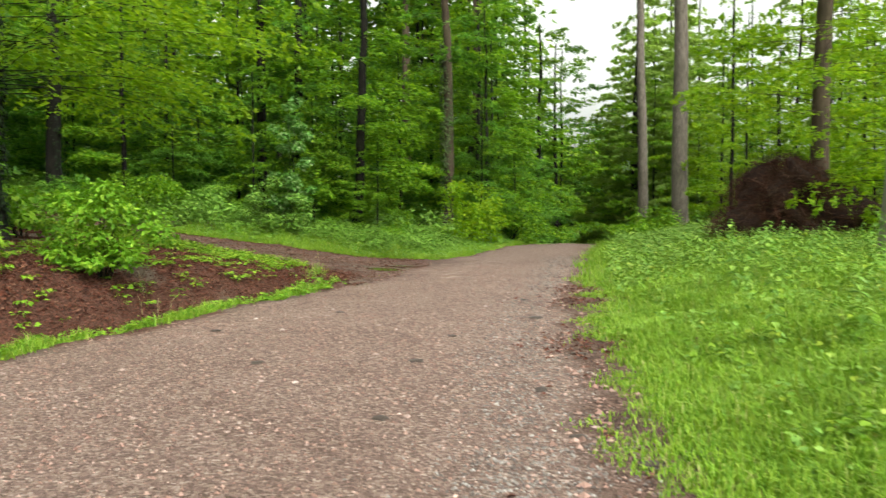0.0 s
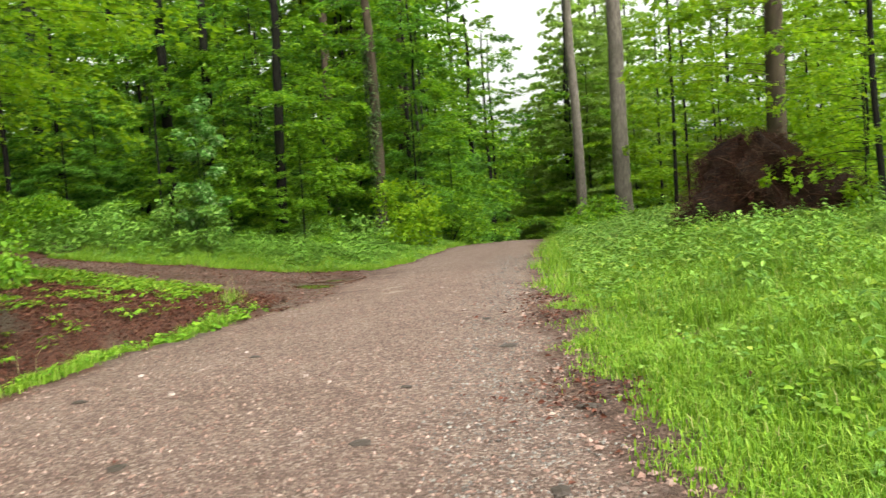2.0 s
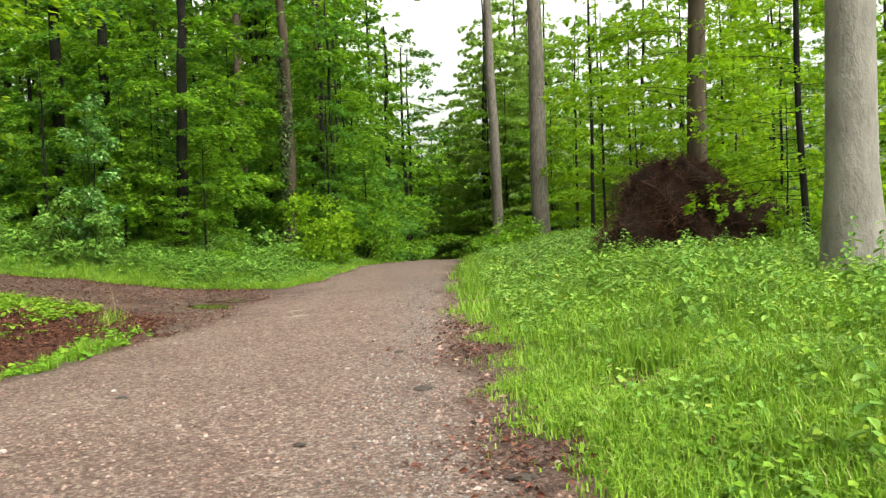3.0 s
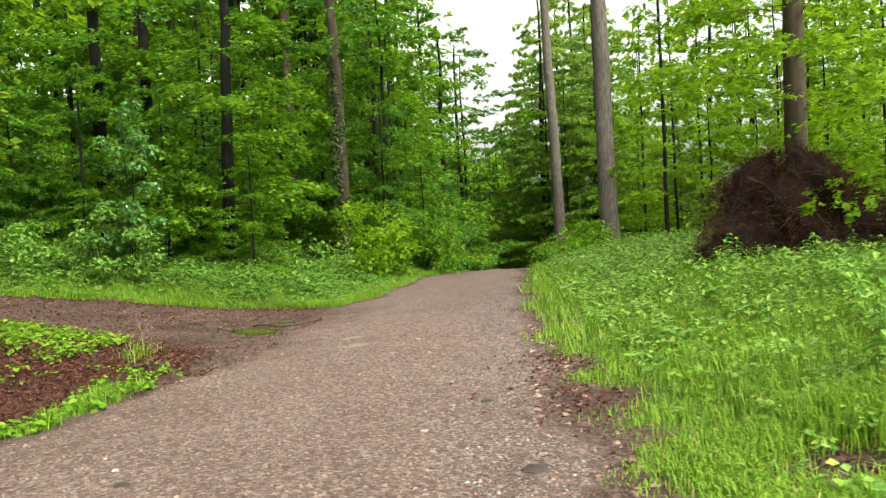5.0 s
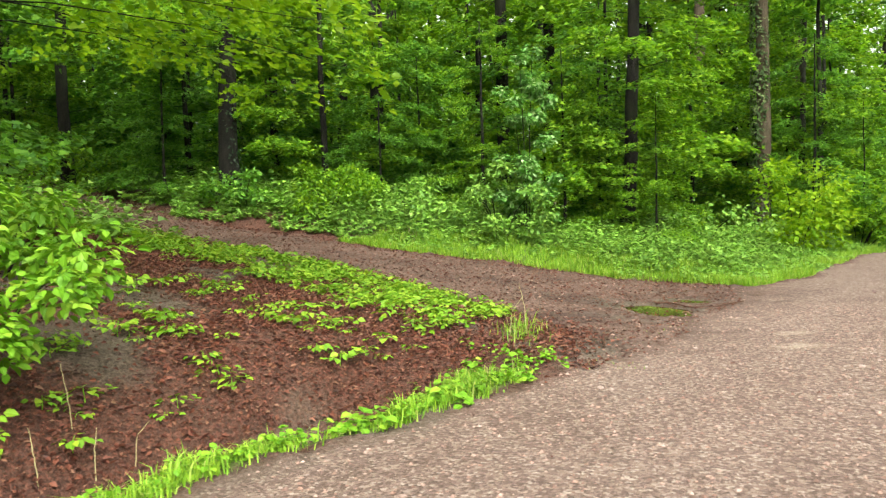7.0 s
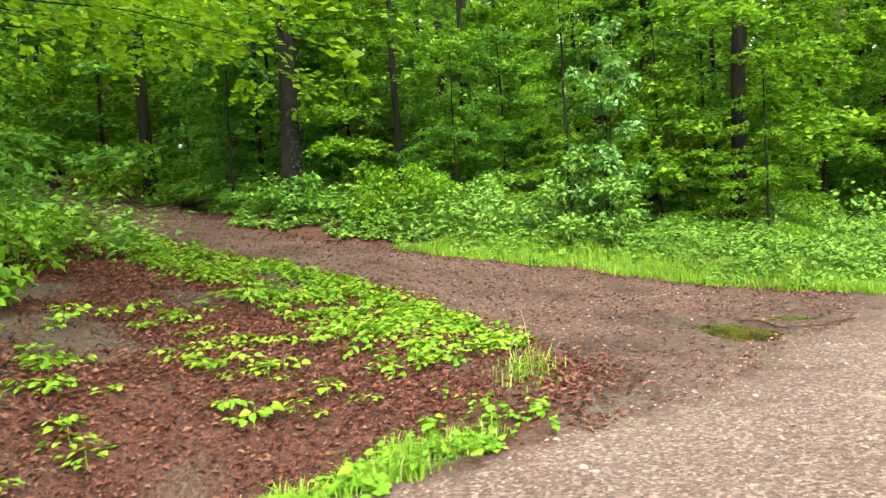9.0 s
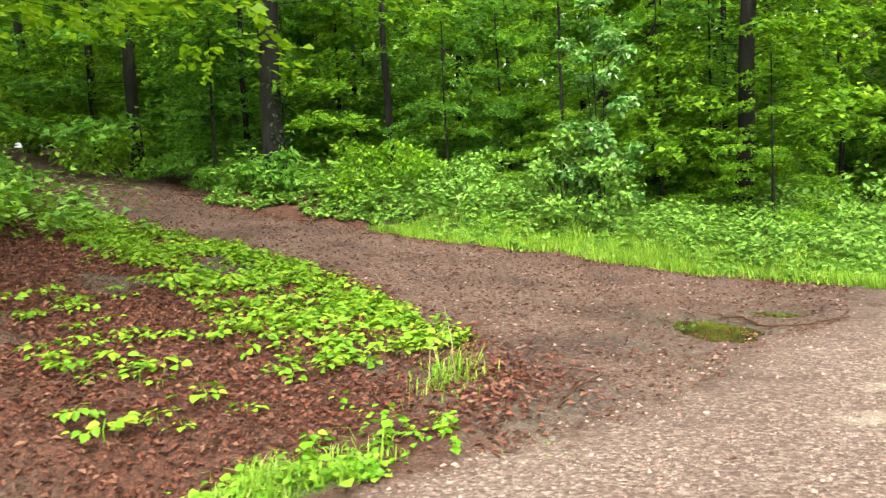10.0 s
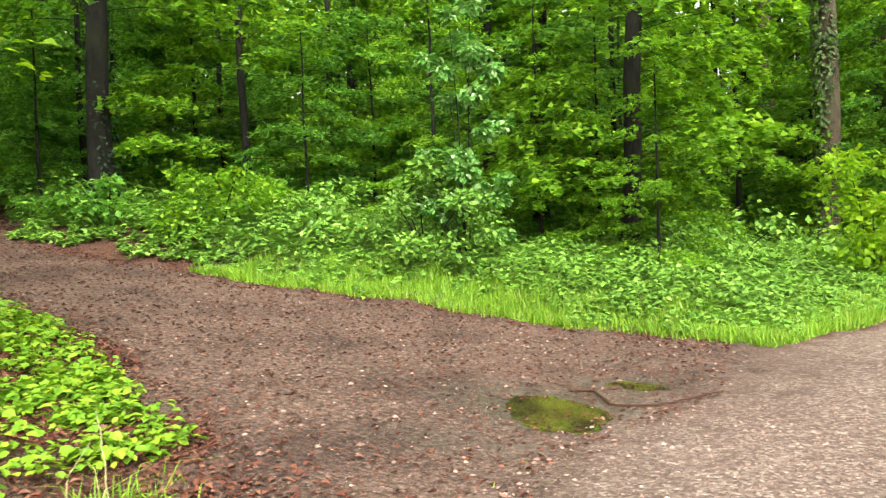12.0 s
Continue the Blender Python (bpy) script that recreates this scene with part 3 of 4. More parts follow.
    part("ivy", mesh_of("ivy", *leaf_arrays(p, ax, np.stack([np.cos(a), np.sin(a), np.full(m, 0.4)], -1), q.uniform(0.04, 0.08, m), 0.42), LEAF_CREEPER), tree, "dark glossy ivy leaves")


climbers(near_beech, 0.23, 2600, 5.0, 6)
climbers(track_beech, 0.20, 900, 4.0, 7)
rng = np.random.default_rng(5)
k = 2600
iz, ia = rng.uniform(0.4, 7.2, k) ** 1.0, rng.uniform(0, 6.283, k)
ir = 0.20 + rng.uniform(0, 0.05, k) * (1.2 - iz / 9)
ip = np.stack([ir * np.cos(ia), ir * np.sin(ia), iz], -1)
part("ivy", mesh_of("ivy", *leaf_arrays(ip, np.stack([np.cos(ia) * 0.5, np.sin(ia) * 0.5, -np.ones(k)], -1) + rng.normal(0, 0.4, (k, 3)), np.stack([np.cos(ia), np.sin(ia), np.full(k, 0.4)], -1), rng.uniform(0.06, 0.11, k), 0.42), LEAF_IVY), ivy_tree, "dark glossy ivy leaves")
put(broadleaf("maple_tree", 28, 0.27, 16, 50, 3.0, 9, 4.4, 380, 0.12, LEAF_LIGHT, BARK_BROWN, "mossy dark trunk behind the brush heap with yellow-green leaves", (-0.01, 0)), 12.57, 21.4)
put(broadleaf("maple_tree", 29, 0.085, 13, 30, 2.0, 10, 2.6, 200, 0.13, LEAF_LIGHT, BARK_BEECH_SHADED, "thin dark sapling with sparse yellow-green leaves"), 15.1, 32.6)
put(broadleaf("maple_tree", 30, 0.065, 12, 44, 1.0, 6.5, 2.3, 200, 0.09, LEAF_LIGHT, BARK_BEECH_SHADED, "thin dark-stemmed maple with yellow-green leaves", (0.015, 0)), 10.7, 15.2)

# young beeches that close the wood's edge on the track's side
low = [broadleaf("beech_tree", 40 + i, 0.06 + 0.01 * i, 9 + i, 48, 0.4, 7.2 + 0.6 * i, 3.0, 540, 0.108, LEAF_BEECH if i % 2 else LEAF_DEEP, BARK_BEECH_SHADED, LOWBEECH, droop=0.26, shape=0.5, cap=True) for i in range(4)]
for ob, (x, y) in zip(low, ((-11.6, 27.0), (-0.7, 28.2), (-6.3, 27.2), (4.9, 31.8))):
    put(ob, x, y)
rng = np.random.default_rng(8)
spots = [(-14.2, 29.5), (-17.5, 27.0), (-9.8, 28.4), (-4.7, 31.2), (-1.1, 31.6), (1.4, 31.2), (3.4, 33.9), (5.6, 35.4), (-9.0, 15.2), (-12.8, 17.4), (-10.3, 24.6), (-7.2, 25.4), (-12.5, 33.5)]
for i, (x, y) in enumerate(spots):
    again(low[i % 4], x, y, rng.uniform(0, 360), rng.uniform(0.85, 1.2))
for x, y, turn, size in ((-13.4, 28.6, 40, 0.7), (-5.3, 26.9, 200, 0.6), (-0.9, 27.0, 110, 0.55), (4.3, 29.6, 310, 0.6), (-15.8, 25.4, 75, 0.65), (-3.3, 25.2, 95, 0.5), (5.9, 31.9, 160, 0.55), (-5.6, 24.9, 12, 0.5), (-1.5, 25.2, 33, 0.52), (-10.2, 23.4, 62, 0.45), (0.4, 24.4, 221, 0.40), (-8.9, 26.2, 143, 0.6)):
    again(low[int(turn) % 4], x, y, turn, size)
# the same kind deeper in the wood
deep = [broadleaf("beech_tree", 50 + i, 0.07 + 0.01 * i, 10 + i, 46, 0.5, 8.0 + 0.8 * i, 3.2, 390, 0.135, LEAF_BEECH if i else LEAF_DEEP, BARK_BEECH_SHADED, LOWBEECH, droop=0.26, shape=0.5, cap=True) for i in range(2)]
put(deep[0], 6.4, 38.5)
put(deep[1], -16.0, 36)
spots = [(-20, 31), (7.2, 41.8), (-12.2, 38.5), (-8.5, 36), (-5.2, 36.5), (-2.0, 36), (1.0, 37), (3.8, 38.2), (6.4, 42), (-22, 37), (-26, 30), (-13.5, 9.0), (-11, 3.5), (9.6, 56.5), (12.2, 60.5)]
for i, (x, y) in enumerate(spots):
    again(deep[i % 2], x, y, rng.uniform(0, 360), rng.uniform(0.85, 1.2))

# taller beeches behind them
tall = [broadleaf("beech_tree", 60 + i, 0.12 + 0.035 * i, 18 + i, 48, 1.2, 14, 4.2, 400, 0.165, LEAF_BEECH if i != 1 else LEAF_DEEP, BARK_BEECH_SHADED, "tall dark-stemmed beech in the wood", droop=0.2, shape=0.35, cap=True) for i in range(3)]
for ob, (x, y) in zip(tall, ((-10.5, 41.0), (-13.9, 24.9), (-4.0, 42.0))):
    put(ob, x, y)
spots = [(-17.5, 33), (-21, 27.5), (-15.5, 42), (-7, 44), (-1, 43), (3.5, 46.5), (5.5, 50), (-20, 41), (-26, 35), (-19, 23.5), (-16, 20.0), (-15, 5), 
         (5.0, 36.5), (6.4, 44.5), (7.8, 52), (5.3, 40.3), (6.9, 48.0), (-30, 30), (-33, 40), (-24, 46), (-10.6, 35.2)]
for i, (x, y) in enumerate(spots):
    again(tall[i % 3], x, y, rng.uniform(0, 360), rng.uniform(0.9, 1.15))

again(tall[1], 12.5, 53.0, 130, 1.0)
again(tall[0], 14.4, 60.0, 250, 1.1)
again(tall[2], 10.2, 47.5, 20, 0.95)

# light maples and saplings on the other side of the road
fair = [broadleaf("maple_tree", 70 + i, 0.05 + 0.015 * i, 10 + 2 * i, 44, 0.5, 8.5 + 1.6 * i, 3.2, 250, 0.14, LEAF_LIGHT if i != 2 else LEAF_BEECH, BARK_BEECH_SHADED, "young maple with airy yellow-green leaves", tilt=0.9, droop=0.2, shape=0.5, cap=True) for i in range(3)]
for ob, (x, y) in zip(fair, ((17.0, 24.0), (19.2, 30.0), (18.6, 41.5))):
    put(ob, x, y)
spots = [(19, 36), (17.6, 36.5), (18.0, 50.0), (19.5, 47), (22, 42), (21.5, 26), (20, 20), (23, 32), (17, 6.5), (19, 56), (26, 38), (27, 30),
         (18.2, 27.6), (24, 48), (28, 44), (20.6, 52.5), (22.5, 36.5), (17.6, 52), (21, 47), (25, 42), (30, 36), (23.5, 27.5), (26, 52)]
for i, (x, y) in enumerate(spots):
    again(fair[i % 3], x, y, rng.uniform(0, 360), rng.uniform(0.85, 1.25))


high_fair = put(broadleaf("maple_tree", 76, 0.16, 19, 96, 1.0, 18.2, 4.3, 560, 0.18, LEAF_HAZED, BARK_BEECH_SHADED, "tall green tree beside the road's end, its leaf colour paled for haze", tilt=1.0, droop=0.2, shape=0.74, cap=True), 18.1, 55.0)
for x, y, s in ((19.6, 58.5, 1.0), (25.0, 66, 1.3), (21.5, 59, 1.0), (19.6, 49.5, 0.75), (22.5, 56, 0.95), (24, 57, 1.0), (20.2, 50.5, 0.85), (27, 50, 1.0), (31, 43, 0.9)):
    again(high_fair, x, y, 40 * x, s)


# ---- far woods, all round; lower where the road runs out of sight ----
def far_woods():
    rng = np.random.default_rng(9)
    green, wood = [], []
    for i in range(700):
        az = rng.uniform(-180, 180) if i < 500 else rng.uniform(12.7, 17.9) if i < 560 else rng.uniform(-72, 10)
        d = rng.uniform(52, 105) if i < 560 else rng.uniform(43, 54)
        x, y = 0.6 + d * math.sin(radians(az)), 4 + d * math.cos(radians(az))
        gap = abs(az - 15.3)
        h = rng.uniform(13, 22)
        if gap < 2.6:
            d = rng.uniform(80, 110)
            x, y = 0.6 + d * math.sin(radians(az)), 4 + d * math.cos(radians(az))
            h = rng.uniform(11.0, 16.0)
        elif az < 12:
            h = rng.uniform(21, 29)
        elif 0 < az - 15.3 < 6:
            h = rng.uniform(10, 16)
        elif az > 20 and az < 60:
            h = rng.uniform(13, 19)
        z = float(height(x, y))
        n = 520 if -56 < az < 52 else 130
        u = rng.uniform(0, 1, n)
        rr = (3.4 if gap > 3 else 1.4) * (1 - 0.5 * u) * np.sqrt(rng.uniform(0, 1, n))
        a = rng.uniform(0, 6.283, n)
        lay_z = np.round(u * 14) / 14 * h * 0.97 + 0.4 - 0.2 * rr + rng.normal(0, 0.15, n)
        p = np.stack([x + rr * np.cos(a), y + rr * np.sin(a), z + lay_z], -1)
        ax = np.stack([np.cos(a), np.sin(a), np.full(n, -0.3)], -1) + rng.normal(0, 0.4, (n, 3))
        green.append(small_leaves(p, ax, np.array([0, 0, 1.0]) + rng.normal(0, 0.45, (n, 3)), rng.uniform(0.26, 0.56, n) * (1.45 if az < 9 else 1.0), 0.45))
        wood.append(tube(np.array([(x, y, z - 0.3), (x + 0.1, y, z + h * 0.5), (x, y, z + h)]), [0.14, 0.10, 0.03], 5))
    top = thing("far_woods", 0, 0, 0, "far mixed green woodland closing the view", "woods", "", "stuff")
    part("framework", mesh_of("framework", *join(wood), BARK_BEECH_SHADED, True), top)
    part("foliage", mesh_of("foliage", *join(green), LEAF_BEECH), top)


far_woods()


# ---- bushes ----
def bush(name, seed, x, y, wide, high, count, size, mat, label, lobes=7, broad=False, stems=9, low=0.0):
    rng = np.random.default_rng(seed)
    top = thing(name, x, y, float(height(x, y)), label, "bush")
    cs = []
    wood = []
    for i in range(lobes * 3):
        a, r = rng.uniform(0, 6.283), wide * math.sqrt(rng.uniform(0, 0.8))
        cs.append((r * math.cos(a), r * math.sin(a), high * (low + (0.9 - low) * rng.uniform(0.1, 1) * (1 - 0.55 * (r / wide) ** 2)), rng.uniform(0.16, 0.30) * wide))
    for c in cs[:stems]:
        wood.append(tube(np.array([(c[0] * 0.12, c[1] * 0.12, -0.1), (c[0] * 0.5, c[1] * 0.5, c[2] * 0.6), c[:3]]), [0.014, 0.010, 0.004], 5))
    cs = np.array(cs)
    k = rng.integers(0, len(cs), count)
    d = unit(rng.standard_normal((count, 3)))
    q = rng.uniform(0.5, 1.05, count)[:, None]
    p = cs[k, :3] + d * cs[k, 3:4] * q * (1.15, 1.15, 0.7)
    p[:, 2] = np.maximum(p[:, 2], 0.04)
    ax = d * (1, 1, 0.3) + rng.normal(0, 0.4, (count, 3))
    ax[:, 2] -= 0.3
    up = np.array([0, 0, 1.0]) + 0.35 * d + rng.normal(0, 0.3, (count, 3))
    maker = lobed_arrays if broad else leaf_arrays
    part("framework", mesh_of("framework", *join(wood), BARK_BEECH_SHADED, True), top)
    part("foliage", mesh_of("foliage", *maker(p, ax, up, size * rng.uniform(0.6, 1.25, count), 0.36), mat), top)
    return top


bush("hazel_bush", 81, -3.45, 10.7, 0.95, 1.35, 4200, 0.075, LEAF_BUSH, "bright green leafy bush on the ditch bank", 9, True, 12)
bush("hazel_bush", 82, -5.2, 9.3, 1.0, 1.5, 2300, 0.10, LEAF_BUSH, "bright green leafy bush on the ditch bank", 8, True, 10)
bush("hazel_bush", 83, -5.4, 13.2, 0.8, 0.9, 700, 0.11, LEAF_BUSH, "low green bush at the foot of a beech", 7, True)
bush("elder_bush", 84, 3.5, 27.0, 1.3, 2.3, 2600, 0.13, LEAF_LIGHT, "yellow-green bush in front of an ivy-clad trunk", 10)
bush("elder_bush", 85, 5.2, 29.2, 1.3, 2.2, 2200, 0.13, LEAF_BEECH, "green bush at the wood's edge", 9)
bush("elder_bush", 86, -2.5, 22.6, 1.1, 1.6, 3400, 0.095, LEAF_BRAMBLE, "dense dark green bush beside the track", 9)
bush("climber_bush", 87, -2.0, 22.9, 0.62, 4.7, 3800, 0.10, LEAF_PALE, "tall leafy climber with pale leaves on a dead stem", 12, True, 5, 0.05)
bush("elder_bush", 88, -6.1, 22.9, 1.2, 1.4, 3600, 0.095, LEAF_BEECH, "fresh green bush beside the track", 9)
bush("elder_bush", 89, -7.7, 22.3, 0.9, 0.9, 1100, 0.12, LEAF_DEEP, "low dark green bush at a beech's foot", 8)
bush("elder_bush", 90, -4.4, 23.0, 1.1, 1.0, 2600, 0.095, LEAF_BRAMBLE, "green bush beside the track", 8)
bush("elder_bush", 91, 12.3, 33.0, 1.6, 1.7, 2000, 0.15, LEAF_BEECH, "green bush at the foot of tall pines", 9)
bush("elder_bush", 92, 10.6, 31.0, 1.2, 1.2, 1500, 0.14, LEAF_BEECH, "green bush beside the road's bend", 9)
bush("elder_bush", 93, 16.0, 28.5, 1.8, 1.6, 2000, 0.15, LEAF_LIGHT, "light green bush under young maples", 9)
bush("elder_bush", 94, 13.0, 16.2, 1.3, 1.5, 1500, 0.14, LEAF_LIGHT, "light green bush beside the brush heap", 8)
bush("elder_bush", 95, -9.6, 17.0, 1.5, 1.1, 1600, 0.12, LEAF_DEEP, "green bush above the ditch bank", 8)
bush("elder_bush", 96, -7.2, 15.4, 1.2, 0.8, 1300, 0.11, LEAF_BUSH, "low green bush above the ditch bank", 8)
bush("elder_bush", 97, -13.5, 24.2, 1.7, 1.3, 1700, 0.14, LEAF_BEECH, "green bush at the track's bend", 9)
bush("elder_bush", 98, 7.6, 33.5, 1.4, 2.2, 2000, 0.15, LEAF_DEEP, "dark green bush at the wood's edge", 9)
bush("elder_bush", 99, 1.3, 25.6, 1.5, 1.3, 2000, 0.12, LEAF_BRAMBLE, "green bramble bush at the wood's edge", 9)


# ---- low growth ----
def scatter(rng, n, x0, x1, y0, y1, keep):
    x, y = rng.uniform(x0, x1, n), rng.uniform(y0, y1, n)
    dr, dl, dt = lay(x, y)
    k = rng.uniform(0, 1, n) < keep(x, y, dr, dl, dt)
    return x[k], y[k]


def blades(rng, x, y, low, high, width=0.006, lean=0.45, far=False):
    """Grass blades, bent over at the tip; plain leaning ones where they stand far off."""
    n = len(x)
    h = rng.uniform(low, high, n)[:, None]
    a = rng.uniform(0, 6.283, n)
    d = np.stack([np.cos(a), np.sin(a), np.zeros(n)], -1)
    s = np.stack([-np.sin(a), np.cos(a), np.zeros(n)], -1)
    b = np.stack([x, y, height(x, y) - 0.01], -1)
    w = width * rng.uniform(0.7, 1.5, n)[:, None]
    t = lean * rng.uniform(0.1, 1.3, n)[:, None]
    z = np.array([0, 0, 1.0])
    tip = b + h * ((1 - 0.35 * t) * z + t * d)
    if far:
        v = np.stack([b - w * s, b + w * s, tip], 1)
        return v.reshape(-1, 3), np.arange(3 * n).reshape(n, 3)
    v = np.stack([b - w * s, b + w * s, b + h * (0.62 * z + 0.28 * t * d) + 0.8 * w * s, b + h * (0.62 * z + 0.28 * t * d) - 0.8 * w * s, tip], 1)
    base = (np.arange(n) * 5)[:, None, None]
    f = (np.array([[0, 1, 2], [0, 2, 3], [3, 2, 4]])[None] + base).reshape(-1, 3)
    return v.reshape(-1, 3), f


def herbs(rng, x, y, low, high, leaves, size, width=0.34, spread=0.5, broad=False, small=False):
    """Leafy plants: pairs of leaves up a short stem."""
    n = len(x)
    h = np.repeat(rng.uniform(low, high, n), leaves)
    gx_, gy_ = np.repeat(x, leaves), np.repeat(y, leaves)
    gz_ = np.repeat(height(x, y), leaves)
    m = n * leaves
    u = rng.uniform(0.25, 1.0, m)
    a = rng.uniform(0, 6.283, m)
    d = np.stack([np.cos(a), np.sin(a), np.zeros(m)], -1)
    off = rng.uniform(0.0, spread, m) * h * (1.1 - 0.5 * u)
    p = np.stack([gx_, gy_, gz_ + u * h], -1) + off[:, None] * d
    ax = d + rng.normal(0, 0.25, (m, 3)) + np.array([0, 0, -0.15])
    up = np.array([0, 0, 1.0]) + rng.normal(0, 0.28, (m, 3))
    return (lobed_arrays if broad else small_leaves if small else leaf_arrays)(p, ax, up, size * rng.uniform(0.6, 1.3, m), width)


def stuff(name, arrays, mat, label, category):
    return tagged(new(name, mesh_of(name, *arrays, mat)), label, category, "", "stuff")


rng = np.random.default_rng(20)
patchy = lambda x, y: 0.5 + 0.5 * bumps(x * 1.4, y * 1.4)
bare = lambda x, y: np.clip(np.min([np.hypot(x - a, y - b) / r for a, b, r in ((2.2, 7.3, 0.4), (3.05, 10.9, 0.6), (3.45, 12.5, 0.35), (4.2, 13.9, 0.35), (3.6, 8.5, 0.45))], axis=0) - 0.5, 0, 1)

# verge grass on the herb side: dense near the walk
x, y = scatter(rng, 250000, 0.2, 8.5, 0.0, 15, lambda x, y, dr, dl, dt: smooth(0.0, 0.8, dr + 0.4 * bumps(x * 2, y * 2)) * smooth(5.5, 1.6, dr) * bare(x, y) * (0.35 + 0.65 * patchy(x, y)))
x9, y9 = scatter(rng, 150000, 0.6, 6.5, 1.5, 9.5, lambda x, y, dr, dl, dt: smooth(0.0, 0.7, dr + 0.4 * bumps(x * 2, y * 2)) * smooth(4.0, 1.4, dr) * bare(x, y))
x, y = np.concatenate([x, x9]), np.concatenate([y, y9])
g1 = blades(rng, x, y, 0.04, 0.07 + 0.27 * smooth(0.1, 1.6, lay(x, y)[0]) * (0.5 + 0.6 * patchy(x * 1.8, y * 1.8)), 0.0045, 0.85)
x, y = scatter(rng, 40000, 3, 12, 13, 31, lambda x, y, dr, dl, dt: np.where(dr > 0.1, 1, 0) * smooth(0.0, 0.5, dr) * smooth(2.2, 0.6, dr))
g2 = blades(rng, x, y, 0.10, 0.30, 0.010, 0.7, True)
stuff("grass", join([g1, g2]), GRASS, "lush bright green grass along the road's verge", "grass")

# grass lip between the road and the ditch
y = rng.uniform(0.5, 13.9, 90000)
x = np.interp(y, LEFT[:, 0], LEFT[:, 1]) - rng.uniform(0, 1.1, 90000)
keep = rng.uniform(0, 1, 90000) < smooth(0.02, 0.3, lay(x, y)[1]) * smooth(0.80, 0.22, lay(x, y)[1] + 0.6 * bumps(x * 1.9, y * 1.9)) * smooth(13.9, 12.8, y) * (0.10 + 0.9 * smooth(-0.25, 0.45, bumps(x * 4.3, y * 4.3)))
x, y = x[keep], y[keep]
g3 = blades(rng, x, y, 0.03, 0.06 + 0.26 * patchy(x * 3, y * 3) ** 1.5, 0.0045, 0.9)
x = rng.uniform(-5.2, 2.4, 42000)
y = np.interp(x, FAR[:, 0], FAR[:, 1]) + rng.uniform(0, 1.5, 42000) ** 1.2 * smooth(-5.4, -3.5, x) - 0.05
y2 = rng.uniform(20.2, 31, 26000)
x2 = np.interp(y2, LEFT[:, 0], LEFT[:, 1]) - rng.uniform(0, 1.2, 26000)
x, y = np.concatenate([x, x2]), np.concatenate([y, y2])
dr, dl, dt = lay(x, y)
keep = (dl > 0.02) & (dt < 0.02) & (rng.uniform(0, 1, len(x)) < smooth(0, 0.12, np.minimum(dl, np.where(x < 2, -dt, 9))) * smooth(1.6, 0.5, np.minimum(dl, np.where(x < 2, -dt, 9)) + 0.8 * bumps(x * 1.5, y * 1.5)) * (0.3 + 0.7 * patchy(x * 2.6, y * 2.6)))
x, y = x[keep], y[keep]
g4 = blades(rng, x, y, 0.05, 0.10 + 0.22 * patchy(x * 1.5, y * 1.5), 0.008, 0.7, True)
x, y = scatter(rng, 14000, -2.3, 0.0, 13.6, 17.2, lambda x, y, dr, dl, dt: np.exp(-((x + 0.85) / 0.14) ** 2 - ((y - 14.75) / 0.27) ** 2) + 0.06 * np.exp(-((x + 2.4) / 0.5) ** 2 - ((y - 15.7) / 0.4) ** 2))
g5 = blades(rng, x, y, 0.04, 0.10 + 0.30 * rng.uniform(0, 1, len(x)) ** 2, 0.0035, 1.3)
x, y = scatter(rng, 9000, -2, 2.2, 13.8, 20.5, lambda x, y, dr, dl, dt: 0.5 * sum(np.exp(-((x - cx) ** 2 + (y - cy) ** 2) / cr ** 2) for cx, cy, cr in ((0.28, 15.94, 0.14), (-0.3, 15.58, 0.10), (0.6, 16.3, 0.2), (0.05, 15.2, 0.12), (0.0, 13.9, 0.25))))
g6 = blades(rng, x, y, 0.01, 0.05, 0.004, 1.2, True)
stuff("grass", join([g3, g4, g5, g6]), GRASS, "bright green grass beside the ditch and the track", "grass")

# herbs behind the grass
hump = lambda x, y: np.clip(0.5 + 0.8 * bumps(x * 2.6, y * 2.6 + 2) + 0.4 * bumps(x * 5.3 + 1, y * 5.3), 0.05, 1.3)
x, y = scatter(rng, 15000, 1.5, 14, 2, 18, lambda x, y, dr, dl, dt: smooth(0.5, 2.2, dr) * (0.2 + 0.7 * hump(x, y)) * bare(x, y) * smooth(12, 6, dr))
h1 = herbs(rng, x, y, 0.08, 0.08 + 0.34 * smooth(0.5, 3.5, lay(x, y)[0]) * (0.25 + 1.15 * hump(x, y)), 21, 0.050, 0.32)
x, y = scatter(rng, 7500, 3, 24, 12, 36, lambda x, y, dr, dl, dt: smooth(0.4, 1.5, dr) * (0.5 + 0.5 * patchy(x, y)))
h2 = herbs(rng, x, y, 0.15, 0.25 + 0.45 * patchy(x * 0.6, y * 0.6), 40, 0.066, 0.42, 0.6, False, True)
x, y = scatter(rng, 900, 1.6, 9, 3, 12, lambda x, y, dr, dl, dt: smooth(0.6, 1.5, dr) * bare(x, y))
h3 = herbs(rng, x, y, 0.10, 0.26, 12, 0.06, 0.40)
stuff("herbs", join([h1, h2, h3]), LEAF_HERB, "knee-high nettles and herbs covering the roadside", "herbs")
# paler leafy clumps and thin grass between them
clump = lambda x, y: smooth(0.05, 0.4, bumps(x * 1.3 + 5, y * 1.3) + 0.6 * bumps(x * 3.7, y * 3.7))
x, y = scatter(rng, 9000, 1.8, 13, 2.5, 18, lambda x, y, dr, dl, dt: smooth(0.7, 2.0, dr) * clump(x, y) * bare(x, y) * smooth(11, 6, dr))
h6 = herbs(rng, x, y, 0.12, 0.16 + 0.30 * smooth(0.5, 3.0, lay(x, y)[0]), 13, 0.055, 0.42, 0.7, True)
